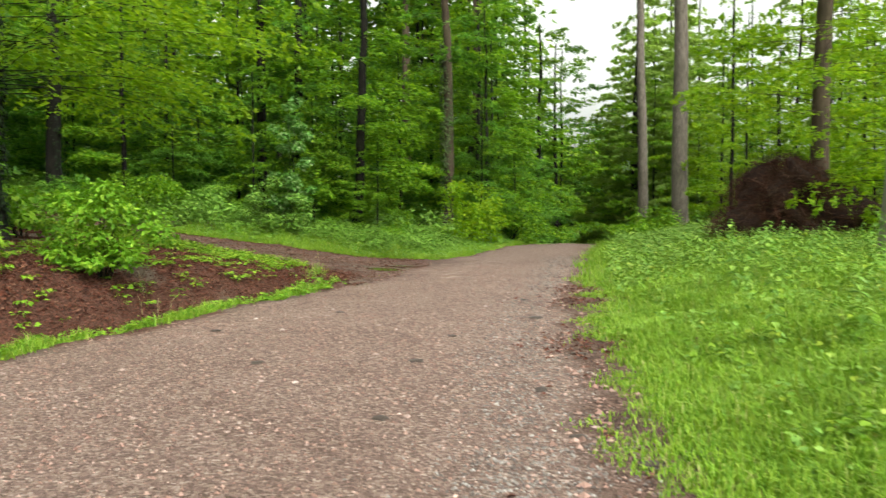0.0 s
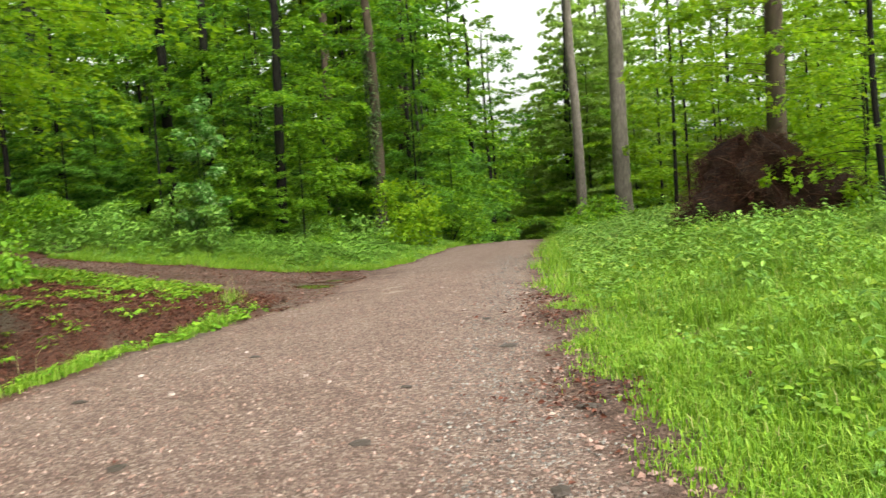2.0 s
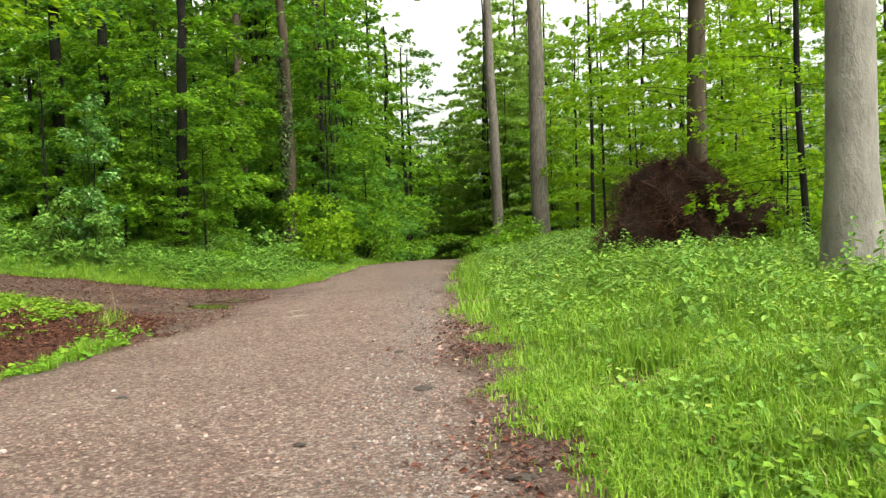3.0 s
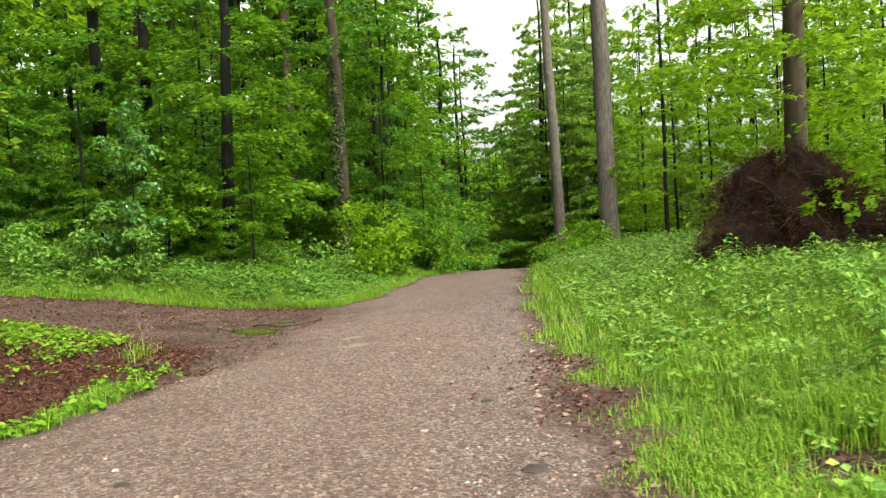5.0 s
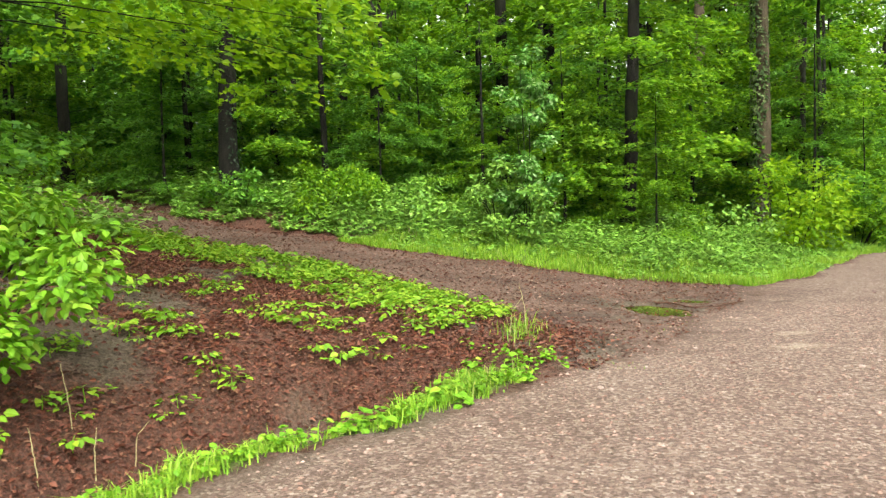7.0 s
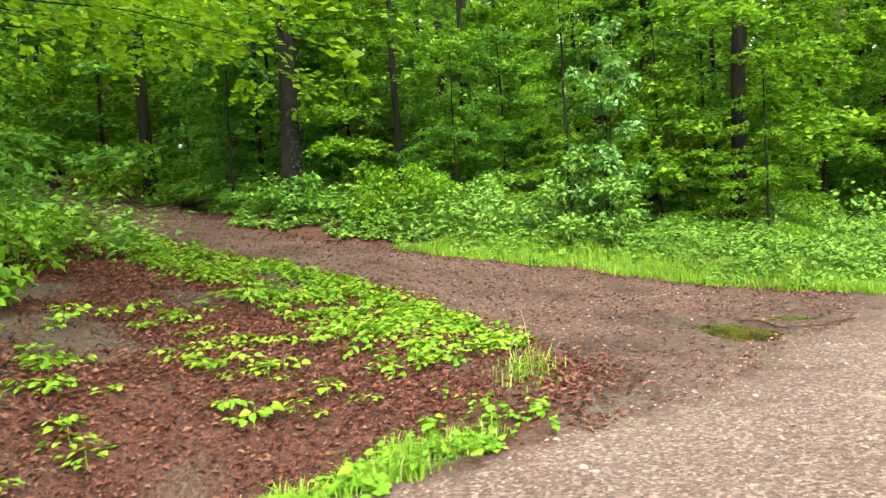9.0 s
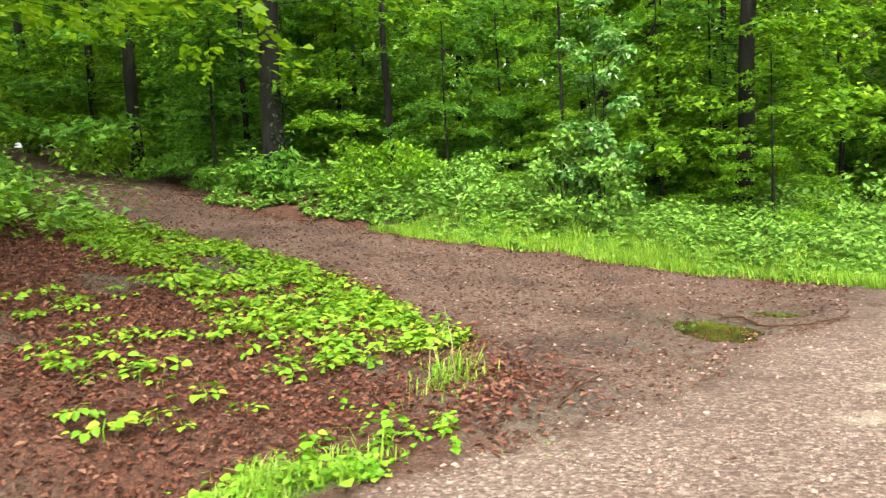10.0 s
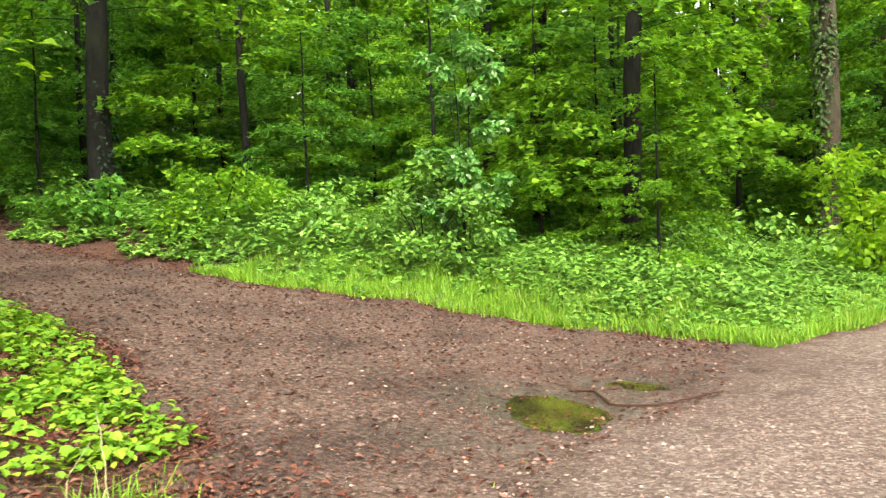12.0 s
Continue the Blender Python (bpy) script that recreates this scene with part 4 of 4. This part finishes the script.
x, y = scatter(rng, 26000, 1.8, 13, 3, 20, lambda x, y, dr, dl, dt: smooth(1.0, 2.4, dr) * smooth(9, 4, dr) * bare(x, y))
h7 = blades(rng, x, y, 0.20, 0.50, 0.005, 0.7, True)
stuff("herbs", join([h6, h7]), LEAF_SEEDLING, "yellow-green leafy clumps and thin grass among the herbs", "herbs")

# broad-leaved plants on the lip
x, y = scatter(rng, 12000, -5.2, 0.0, 2, 14.0, lambda x, y, dr, dl, dt: smooth(0.05, 0.3, dl) * smooth(0.85, 0.3, dl + 0.4 * bumps(x * 1.9, y * 1.9)) * patchy(x * 2.3, y * 2.3))
h4 = herbs(rng, x, y, 0.03, 0.15, 8, 0.045, 0.46, 0.7, True)
x, y = scatter(rng, 60, -1.5, -0.3, 11.6, 13.9, lambda x, y, dr, dl, dt: np.where((dl > 0.0) & (dl < 0.55), 0.8, 0))
h5 = herbs(rng, x, y, 0.06, 0.17, 8, 0.07, 0.5, 0.7, True)
stuff("broadleaf_weeds", join([h4, h5]), LEAF_BUSH, "soft round-leaved green weeds along the ditch lip", "weeds")

# brambles beyond the track
x, y = scatter(rng, 13000, -14, 8, 20.8, 31, lambda x, y, dr, dl, dt: smooth(0.05, 0.25 + 0.6 * smooth(-5.5, -3.5, x), np.minimum(dl, np.where(x < 2.2, -dt, 9)) + 0.6 * bumps(x * 1.3, y * 1.3)) * np.where(y > 20.5, 1, 0))
b1 = herbs(rng, x, y, 0.10, 0.14 + 0.5 * smooth(0.4, 2.4, np.minimum(lay(x, y)[1], np.where(x < 2.2, -lay(x, y)[2], 9))) * (0.4 + 0.9 * patchy(x * 0.7, y * 0.7)), 27, 0.07, 0.42, 0.6, False, True)
x, y = scatter(rng, 3500, -24, -4, 16, 40, lambda x, y, dr, dl, dt: np.where((dt < -0.5) & ((y > 21) | (x < -6)), 0.8, 0))
b2 = herbs(rng, x, y, 0.2, 0.8, 30, 0.10, 0.44, 0.6, False, True)
stuff("brambles", join([b1, b2]), LEAF_BRAMBLE, "tangled bright green brambles along the wood's edge", "brambles")

# maple seedlings: a close carpet on the bank's brow
tuft = lambda x, y: (bumps(x * 2.7 + 1, y * 2.7) + 0.5 * bumps(x * 6.1, y * 6.1) > -0.05)
x, y = scatter(rng, 17000, -8.5, -0.9, 11.5, 18.4, lambda x, y, dr, dl, dt: np.where((dl > 1.2) & (dt < 0.05), 1, 0) * smooth(-2.3, -0.9, dt) * smooth(0.1, -0.3, dt) * (0.08 + 0.5 * tuft(x, y)))
s1 = herbs(rng, x, y, 0.04, 0.15, 9, 0.062, 0.40, 0.8, True)
stuff("seedling_carpet", s1, LEAF_SEEDLING, "carpet of yellow-green maple seedlings on the bank's brow", "seedlings")
# single seedlings lower on the bank
sprigs = []
for i in range(4):
    top = thing("maple_seedling", 0, 0, 0, "small yellow-green maple seedling among wet dead leaves", "seedling", "seedlings on the bank")
    q = np.random.default_rng(300 + i)
    hgt = 0.05 + 0.015 * i
    part("stalk", mesh_of("stalk", *tube(np.array([(0, 0, -0.03), (0.01, 0, hgt * 0.5), (0, 0.01, hgt)]), [0.004, 0.003, 0.002], 5), LEAF_BUSH, True), top)
    m = 12 + 4 * i
    a = q.uniform(0, 6.283, m)
    d = np.stack([np.cos(a), np.sin(a), np.zeros(m)], -1)
    p = d * q.uniform(0.01, 0.13, m)[:, None] + np.stack([0 * a, 0 * a, hgt * q.uniform(0.55, 1.05, m)], -1)
    part("foliage", mesh_of("foliage", *lobed_arrays(p, d + q.normal(0, 0.2, (m, 3)) - (0, 0, 0.2), np.array([0, 0, 1.0]) + q.normal(0, 0.25, (m, 3)), q.uniform(0.035, 0.065, m), 0.4), LEAF_SEEDLING), top)
    sprigs.append(top)
x, y = scatter(rng, 1500, -7, -1.2, 8.0, 16.2, lambda x, y, dr, dl, dt: np.where((dl > 1.15) & (dl < 4) & (dt < -0.3), 0.45, 0) * (patchy(x * 1.7, y * 1.7) > 0.42))
for i, (px_, py_) in enumerate(zip(x[:220], y[:220])):
    if i < 4:
        put(sprigs[i], px_, py_)
    else:
        again(sprigs[i % 4], px_, py_, rng.uniform(0, 360), rng.uniform(0.7, 1.35))


# single plants that stand out of the verge
def nettle(seed, h):
    q = np.random.default_rng(seed)
    top = thing("nettle", 0, 0, 0, "tall nettle with pairs of toothed green leaves", "nettle", "nettles on the verge")
    path = np.array([(0, 0, -0.05), (0.02, 0.01, h * 0.5), (0.05 * q.uniform(-1, 1), 0.05 * q.uniform(-1, 1), h)])
    part("stalk", mesh_of("stalk", *tube(path, [0.005, 0.004, 0.002], 5), LEAF_HERB, True), top)
    p, ax, sz = [], [], []
    for i in range(9):
        u = 0.25 + 0.75 * i / 8
        c = np.array([np.interp(u * h, path[:, 2], path[:, 0]), np.interp(u * h, path[:, 2], path[:, 1]), u * h])
        for w in (0, math.pi):
            a = i * 1.571 + w + q.normal(0, 0.2)
            p.append(c)
            ax.append((math.cos(a), math.sin(a), -0.35 + q.normal(0, 0.15)))
            sz.append(0.13 * (1.1 - 0.7 * u) + 0.02)
    part("foliage", mesh_of("foliage", *lobed_arrays(np.array(p), np.array(ax), np.array([[0.0, 0, 1]]) + q.normal(0, 0.15, (len(p), 3)), np.array(sz), 0.27), LEAF_BRAMBLE), top)
    return top


kinds = [nettle(330 + i, 0.42 + 0.12 * i) for i in range(4)]
x, y = scatter(rng, 1600, 2.5, 14, 3.5, 22, lambda x, y, dr, dl, dt: smooth(1.3, 2.6, dr) * smooth(11, 5, dr) * bare(x, y) * 0.35)
for i, (px_, py_) in enumerate(zip(x[:170], y[:170])):
    if i < 4:
        put(kinds[i], px_, py_)
    else:
        again(kinds[i % 4], px_, py_, rng.uniform(0, 360), rng.uniform(0.8, 1.25))


def dock(x, y, size, count, seed):
    q = np.random.default_rng(seed)
    top = thing("dock_plant", x, y, float(height(x, y)), "broad-leaved grey-green dock plant in the grass", "weed")
    for i in range(count):
        a = i * 2.4 + q.normal(0, 0.3)
        d = np.array([[math.cos(a), math.sin(a), q.uniform(0.25, 0.9)]])
        v, f = lobed_arrays(d * 0.03, d, np.array([[-math.cos(a), -math.sin(a), 1.2]]), np.array([size * q.uniform(0.7, 1.2)]), 0.30)
        part("leaf", mesh_of("leaf", v, f, LEAF_HERB), top)


for i, (px_, py_, s) in enumerate(((2.85, 7.45, 0.15), (3.05, 7.2, 0.17), (3.3, 5.5, 0.16), (4.5, 8.4, 0.16), (3.9, 9.6, 0.15), (2.75, 6.1, 0.13))):
    dock(px_, py_, s, 9, 350 + i)


# ---- loose leaves and stones ----
def flat_leaves(rng, x, y, size, lift=0.012, curl=0.5):
    n = len(x)
    a = rng.uniform(0, 6.283, n)
    p = np.stack([x, y, height(x, y) + rng.uniform(0.3, 1, n) * lift], -1)
    ax = np.stack([np.cos(a), np.sin(a), rng.normal(0, 0.3 * curl, n)], -1)
    up = np.array([0, 0, 1.0]) + rng.normal(0, 0.45 * curl, (n, 3))
    return leaf_arrays(p, ax, up, size * rng.uniform(0.5, 1.3, n), 0.30, 0.20)


x, y = scatter(rng, 230000, -8, -0.2, 6, 18.2, lambda x, y, dr, dl, dt: np.where((dl > 0.6) & (dt < 0.2), 0.75, 0) * (1 - 0.88 * soil_at(x, y)))
d1 = flat_leaves(rng, x, y, rng.uniform(0.024, 0.056, len(x)), 0.03, 1.2)
x, y = scatter(rng, 110000, -14, 1.5, 13.8, 25, lambda x, y, dr, dl, dt: np.where((dt > -0.3) & (dl > -0.3), 0.22 + 0.5 * np.exp(-(dt / 0.35) ** 2), 0))
d2 = flat_leaves(rng, x, y, 0.045, 0.012, 0.6)
x, y = scatter(rng, 5000, -4, 6, 0.5, 22, lambda x, y, dr, dl, dt: np.where((dr < 0.5) & (dl < 0), 0.008 + 0.5 * np.exp(-((dr - 0.15) / 0.3) ** 2), 0))
d3 = flat_leaves(rng, x, y, 0.06, 0.015, 0.7)
x, y = rng.normal(-0.62, 0.24, 1500), rng.normal(14.7, 0.45, 1500)
d5 = flat_leaves(rng, x, y, 0.05, 0.02, 1.0)
x = np.concatenate([rng.normal(cx, 0.35, 260) for cx in (2.2, 3.05, 3.5, 3.6, 3.4)])
y = np.concatenate([rng.normal(cy, 0.45, 260) for cy in (7.2, 10.9, 12.5, 8.4, 8.7)])
d4 = flat_leaves(rng, x, y, 0.05, 0.03, 1.0)
stuff("fallen_leaves", join([d1, d2, d3, d4, d5]), DRY, "wet red-brown fallen beech leaves", "leaves")


def pebbles(rng, x, y, small, big, sunk=0.35):
    n = len(x)
    s = (small + (big - small) * rng.uniform(0, 1, n) ** 3)[:, None, None]
    o = np.array([(1, 0, 0), (0, 1, 0), (-1, 0, 0), (0, -1, 0), (0, 0, 0.6), (0, 0, -0.6)], float)[None] * rng.uniform(0.6, 1.25, (n, 6, 1))
    a = rng.uniform(0, 6.283, n)
    c, sn = np.cos(a)[:, None], np.sin(a)[:, None]
    q = np.stack([o[..., 0] * c - o[..., 1] * sn, o[..., 0] * sn + o[..., 1] * c, o[..., 2]], -1) * s
    z = height(x, y)
    v = q + np.stack([x, y, z], -1)[:, None] + np.array([0, 0, 1.0]) * s * (0.6 * (0.5 - sunk))
    f = np.array([[0, 1, 4], [1, 2, 4], [2, 3, 4], [3, 0, 4], [1, 0, 5], [2, 1, 5], [3, 2, 5], [0, 3, 5]])
    return v.reshape(-1, 3), (f[None] + (np.arange(n) * 6)[:, None, None]).reshape(-1, 3)


x, y = scatter(rng, 22000, -4.5, 3.2, 2.2, 9.5, lambda x, y, dr, dl, dt: np.where((dr < 0.25) & (dl < 0.05), 0.8, 0))
p1 = pebbles(rng, x, y, 0.006, 0.020)
x, y = scatter(rng, 15000, -3, 5, 9.5, 18, lambda x, y, dr, dl, dt: np.where((dr < 0.2) & (dl < 0.0), 0.7, 0))
p2 = pebbles(rng, x, y, 0.007, 0.02)
x, y = scatter(rng, 3000, 0.8, 5, 3, 16, lambda x, y, dr, dl, dt: np.exp(-((dr - 0.1) / 0.28) ** 2))
p3 = pebbles(rng, x, y, 0.012, 0.045)
x, y = scatter(rng, 9000, -7, 1.8, 14, 21, lambda x, y, dr, dl, dt: np.where((dt > 0.1) & (dl > -0.2), 0.5, 0) * smooth(-7, 0, x))
p4 = pebbles(rng, x, y, 0.006, 0.024)
stuff("gravel", join([p1, p2, p3, p4]), STONE, "loose red-brown and pale gravel stones on the road", "gravel")
y = 2.6 + 19 * rng.uniform(0, 1, 17000) ** 1.5
x = np.interp(y, RIGHT[:, 0], RIGHT[:, 1]) - 0.40 + rng.normal(0, 0.30, len(y))
pick = rng.uniform(0, 1, len(y)) < 0.35 + 0.65 * patchy(x * 1.7, y * 1.7)
x, y = x[pick], y[pick]
stuff("gravel", pebbles(rng, x, y, 0.006, 0.020), STONE_GREY, "pale grey gravel stones along the road's worn edge", "gravel")


# ---- single things ----
def slab(name, x, y, rx, ry, thick, mat, label, category, seed, turn=0.0, lift=0.0):
    """A flat irregular body with a rounded rim."""
    rng = np.random.default_rng(seed)
    k = 26
    a = np.linspace(0, 2 * math.pi, k, endpoint=False)
    w = 1 + 0.10 * np.sin(a + seed) + 0.12 * np.sin(2 * a + 1) + 0.06 * np.sin(4 * a + seed) + 0.025 * rng.standard_normal(k)
    v, f = [], []
    for s, z in ((1.0, -thick), (0.97, 0.0), (0.82, thick * 0.7)):
        v += [(rx * s * w[i] * math.cos(a[i]), ry * s * w[i] * math.sin(a[i]), z) for i in range(k)]
    v.append((0, 0, thick * 0.8))
    for r in range(2):
        f += [(r * k + i, r * k + (i + 1) % k, (r + 1) * k + (i + 1) % k, (r + 1) * k + i) for i in range(k)]
    f += [(2 * k + i, 2 * k + (i + 1) % k, 3 * k) for i in range(k)]
    me = bpy.data.meshes.new(name)
    me.from_pydata(v, [], f)
    me.materials.append(mat)
    ob = new(name, me)
    ob.matrix_basis = pose(x, y, WATER if lift is None else float(height(x, y)) + lift, 0, 0, turn)
    return tagged(ob, label, category)


water, n_, l_, b_ = material("puddle_water", 0.03, 0.5)
nz = noise_node(n_, l_, 3, 4.0)
wr_ = ramp(n_, [(0.40, (0.026, 0.019, 0.009)), (0.60, (0.080, 0.074, 0.014))])
l_.new(nz.outputs[0], wr_.inputs[0])
l_.new(wr_.outputs[0], b_.inputs["Base Color"])
slab("puddle", 0.27, 17.72, 0.74, 0.42, 0.002, water, "shallow muddy puddle with green algae on the track", "puddle", 3, -48, None)
slab("puddle", 0.83, 18.56, 0.33, 0.16, 0.002, water, "small muddy green puddle on the track", "puddle", 4, -25, None)


def stick(name, pts, r0, r1, label, mat=TWIG_DEAD, seed=1):
    rng = np.random.default_rng(seed)
    p = np.array(pts, float)
    t = np.linspace(0, len(p) - 1, 4 * len(p))
    q = np.stack([np.interp(t, np.arange(len(p)), p[:, i]) for i in range(3)], -1)
    q[:, :2] += rng.normal(0, r0 * 0.5, (len(q), 2))
    q[:, 2] += height(q[:, 0], q[:, 1])
    o = q[0].copy()
    ob = new(name, mesh_of(name, *tube(q - o, np.linspace(r0, r1, len(q)), 7, 0.08, rng), mat, True))
    ob.matrix_basis = pose(*o)
    return tagged(ob, label, "branch")


stick("fallen_stick", [(0.38, 18.24, 0.015), (0.58, 18.22, 0.02), (0.79, 17.78, 0.02), (1.1, 17.85, 0.02), (1.5, 18.3, 0.03)], 0.012, 0.006, "thin dark crooked stick lying by the puddle")
stick("fallen_stick", [(-0.08, 14.6, 0.015), (-0.09, 14.96, 0.03), (-0.02, 15.42, 0.03)], 0.009, 0.004, "thin dark stick on the damp track", seed=2)
stick("fallen_log", [(-12.4, 24.3, 0.12), (-11.3, 24.0, 0.13), (-10.2, 23.7, 0.10)], 0.10, 0.07, "grey fallen log lying across the track's bend", BARK_BROWN, 3)
stick("stump", [(2.95, 6.6, -0.05), (2.96, 6.61, 0.06), (2.99, 6.63, 0.13)], 0.02, 0.012, "small dark broken stump in the grass", TWIG_DEAD, 4)


# dry straw stalks on the ditch lip
STRAW = island_material("straw", [(0.0, (0.24, 0.20, 0.10)), (1.0, (0.38, 0.33, 0.18))], 0.8, 0.2)
for i, (sx, sy, sh) in enumerate(((-2.80, 11.03, 0.30), (-2.70, 11.27, 0.36), (-2.92, 10.71, 0.22), (-2.35, 11.5, 0.26), (-1.75, 12.4, 0.24), (-3.0, 11.1, 0.28), (-0.95, 14.6, 0.42), (-0.80, 14.7, 0.50))):
    tilt = 0.25 * math.sin(2.3 * i)
    tagged(stick("dry_stalk", [(sx, sy, -0.02), (sx + 0.3 * tilt * sh, sy, sh * 0.6), (sx + tilt * sh * 1.4, sy + 0.03, sh)], 0.004, 0.002, "", STRAW, 70 + i), "thin pale dry grass stalk on the ditch lip", "stalk", "dry stalks")


# ---- brush heap ----
def brush_heap(x, y, rx, ry, h):
    rng = np.random.default_rng(31)
    top = thing("brush_heap", x, y, float(height(x, y)), "heap of dead red-brown brushwood and twigs", "brush heap")

    def hull(a, t):
        """Half width at a turn and a share of the height: steep, shouldered and lobed."""
        return np.clip(1.02 - t ** 2.3, 0.04, 1) ** 0.62 * (1 + 0.15 * np.sin(2 * a + 4 * t + 0.5) + 0.15 * np.sin(3 * a - 7 * t) + 0.11 * np.sin(7 * a + 9 * t))

    def place(a, t, s):
        return np.stack([rx * s * np.cos(a) - 0.25 * t * rx, ry * s * np.sin(a), h * t * (1 + 0.10 * np.sin(3 * a + 1))], -1)

    # added filler core, coloured near black for the shade between the twigs
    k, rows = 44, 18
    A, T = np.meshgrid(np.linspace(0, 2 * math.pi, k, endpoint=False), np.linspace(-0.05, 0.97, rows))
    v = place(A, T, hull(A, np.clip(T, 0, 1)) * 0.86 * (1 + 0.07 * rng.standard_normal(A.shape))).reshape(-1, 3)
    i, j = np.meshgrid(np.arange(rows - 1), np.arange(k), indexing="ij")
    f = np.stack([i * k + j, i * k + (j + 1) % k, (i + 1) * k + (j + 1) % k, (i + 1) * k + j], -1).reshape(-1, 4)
    part("core", mesh_of("core", v, f, bark_material("heap_inner_shade", (0.008, 0.004, 0.003), (0.03, 0.014, 0.009), 9.0, 0.8), True), top)
    n = 7000
    a, t = rng.uniform(0, 6.283, n), rng.uniform(0, 1, n) ** 1.1
    c = place(a, t, hull(a, t) * rng.uniform(0.82, 1.08, n))
    d = unit(np.stack([np.cos(a) * 0.55, np.sin(a) * 0.55, -0.35 + 0 * a], -1) + rng.normal(0, 0.75, (n, 3)))
    ln = rng.uniform(0.10, 0.50, n)[:, None]
    part("brushwood", mesh_of("brushwood", *thin_tubes(c - d * ln * 0.4, c + d * ln * 0.6, rng.normal(0, 0.06, (n, 3)), rng.uniform(0.0018, 0.0055, n), rng), TWIG_DEAD), top)
    # dead conifer sprays that hang in tresses over the heap
    m, per = 420, 26
    q = rng.integers(0, n, m)
    k2, u = np.repeat(np.arange(m), per), np.tile(np.linspace(0.05, 1, per), m)
    run = rng.uniform(0.25, 0.6, m)[k2]
    p = c[q][k2] + d[q][k2] * (u * run)[:, None] - np.array([0, 0, 1.0]) * (0.25 * run * u ** 2)[:, None]
    side = unit(np.cross(d[q], [0, 0, 1.0]))[k2] * np.where(np.arange(m * per) % 2, 1.0, -1.0)[:, None]
    part("dead_foliage", mesh_of("dead_foliage", *leaf_arrays(p, side + d[q][k2] * 0.8 + rng.normal(0, 0.25, (m * per, 3)), rng.normal(0, 1, (m * per, 3)), rng.uniform(0.04, 0.10, m * per), 0.09), TWIG_RED), top, "rust-red dead needles")
    for i in range(16):
        b = rng.uniform(0, 6.283)
        p0 = place(np.array([b]), np.array([rng.uniform(0.25, 0.8)]), 0.55)[0]
        e = p0 + np.array([math.cos(b), math.sin(b), rng.uniform(-0.5, 0.35)]) * rng.uniform(0.6, 1.15)
        part("branch", mesh_of("branch", *tube(np.array([p0, (p0 + e) / 2 + rng.normal(0, 0.1, 3), e]), [0.022, 0.014, 0.005], 6), TWIG_DEAD, True), top)
    return top


brush_heap(9.85, 17.3, 1.6, 1.25, 1.85)
put(broadleaf("maple_sapling", 33, 0.022, 3.4, 26, 0.5, 2.9, 1.3, 46, 0.10, LEAF_LIGHT, BARK_BEECH_SHADED, "thin young maple with fresh leaves before the brush heap", fine=True, cap=True, tilt=0.5), 11.35, 16.5)
bush("fern", 101, 10.9, 15.7, 0.6, 1.1, 420, 0.12, LEAF_LIGHT, "tall pale fern-like stalks before the brush heap", 6, False, 9, 0.3)

# ---- larger stones bedded in the road, nearest the walk ----
road_ob = bpy.data.objects["road"]
rng = np.random.default_rng(44)
stones = []
for i in range(6):
    bm = bmesh.new()
    bmesh.ops.create_icosphere(bm, subdivisions=1, radius=1.0)
    for vert in bm.verts:
        vert.co *= rng.uniform(0.75, 1.2)
        vert.co.z *= 0.5
    me = bpy.data.meshes.new("stone")
    bm.to_mesh(me)
    bm.free()
    me.materials.append(ROAD_STONE)
    stones.append(me)
x, y = scatter(rng, 1500, -4.2, 4.2, 2.4, 17, lambda x, y, dr, dl, dt: np.where((dr < 0.1) & (dl < -0.05), 0.30, 0) + 0.35 * np.exp(-((dr - 0.1) / 0.2) ** 2))
for i, (px_, py_) in enumerate(zip(x[:300], y[:300])):
    ob = part("stone", stones[i % 6], road_ob)
    s = 0.012 + 0.020 * rng.uniform(0, 1) ** 2
    ob.matrix_basis = pose(px_, py_, float(height(px_, py_)) + s * 0.1, 0, 0, rng.uniform(0, 360)) @ Matrix.Scale(s, 4)

# ---- dark wet leaves and clods on the road ----
clod_mat = island_material("wet_clod", [(0.0, (0.018, 0.012, 0.010)), (1.0, (0.05, 0.035, 0.028))], 0.6, 0.4)
rng = np.random.default_rng(61)
for i, (cx, cy, cr) in enumerate(((0.45, 6.46, 0.055), (2.06, 9.29, 0.07), (-0.9, 6.5, 0.05), (0.9, 7.9, 0.04), (1.97, 6.85, 0.06), (-1.6, 8.6, 0.045), (2.3, 11.2, 0.05), (1.3, 5.4, 0.05), (0.1, 4.6, 0.05), (-0.3, 9.8, 0.045), (1.5, 3.6, 0.06), (1.25, 4.15, 0.05))):
    bm = bmesh.new()
    bmesh.ops.create_icosphere(bm, subdivisions=2, radius=cr)
    for vert in bm.verts:
        n3 = noise.noise(vert.co * 30 + Vector((i, 0, 0)))
        vert.co *= 1 + 0.45 * n3
        vert.co.z *= 0.28
        vert.co.x *= 1.3
    me = bpy.data.meshes.new("clod")
    bm.to_mesh(me)
    bm.free()
    me.materials.append(clod_mat)
    ob = tagged(new("clod", me), "dark wet clod of earth and leaf on the gravel", "clod")
    ob.matrix_basis = pose(cx, cy, float(height(cx, cy)) + cr * 0.12, 0, 0, 37 * i)
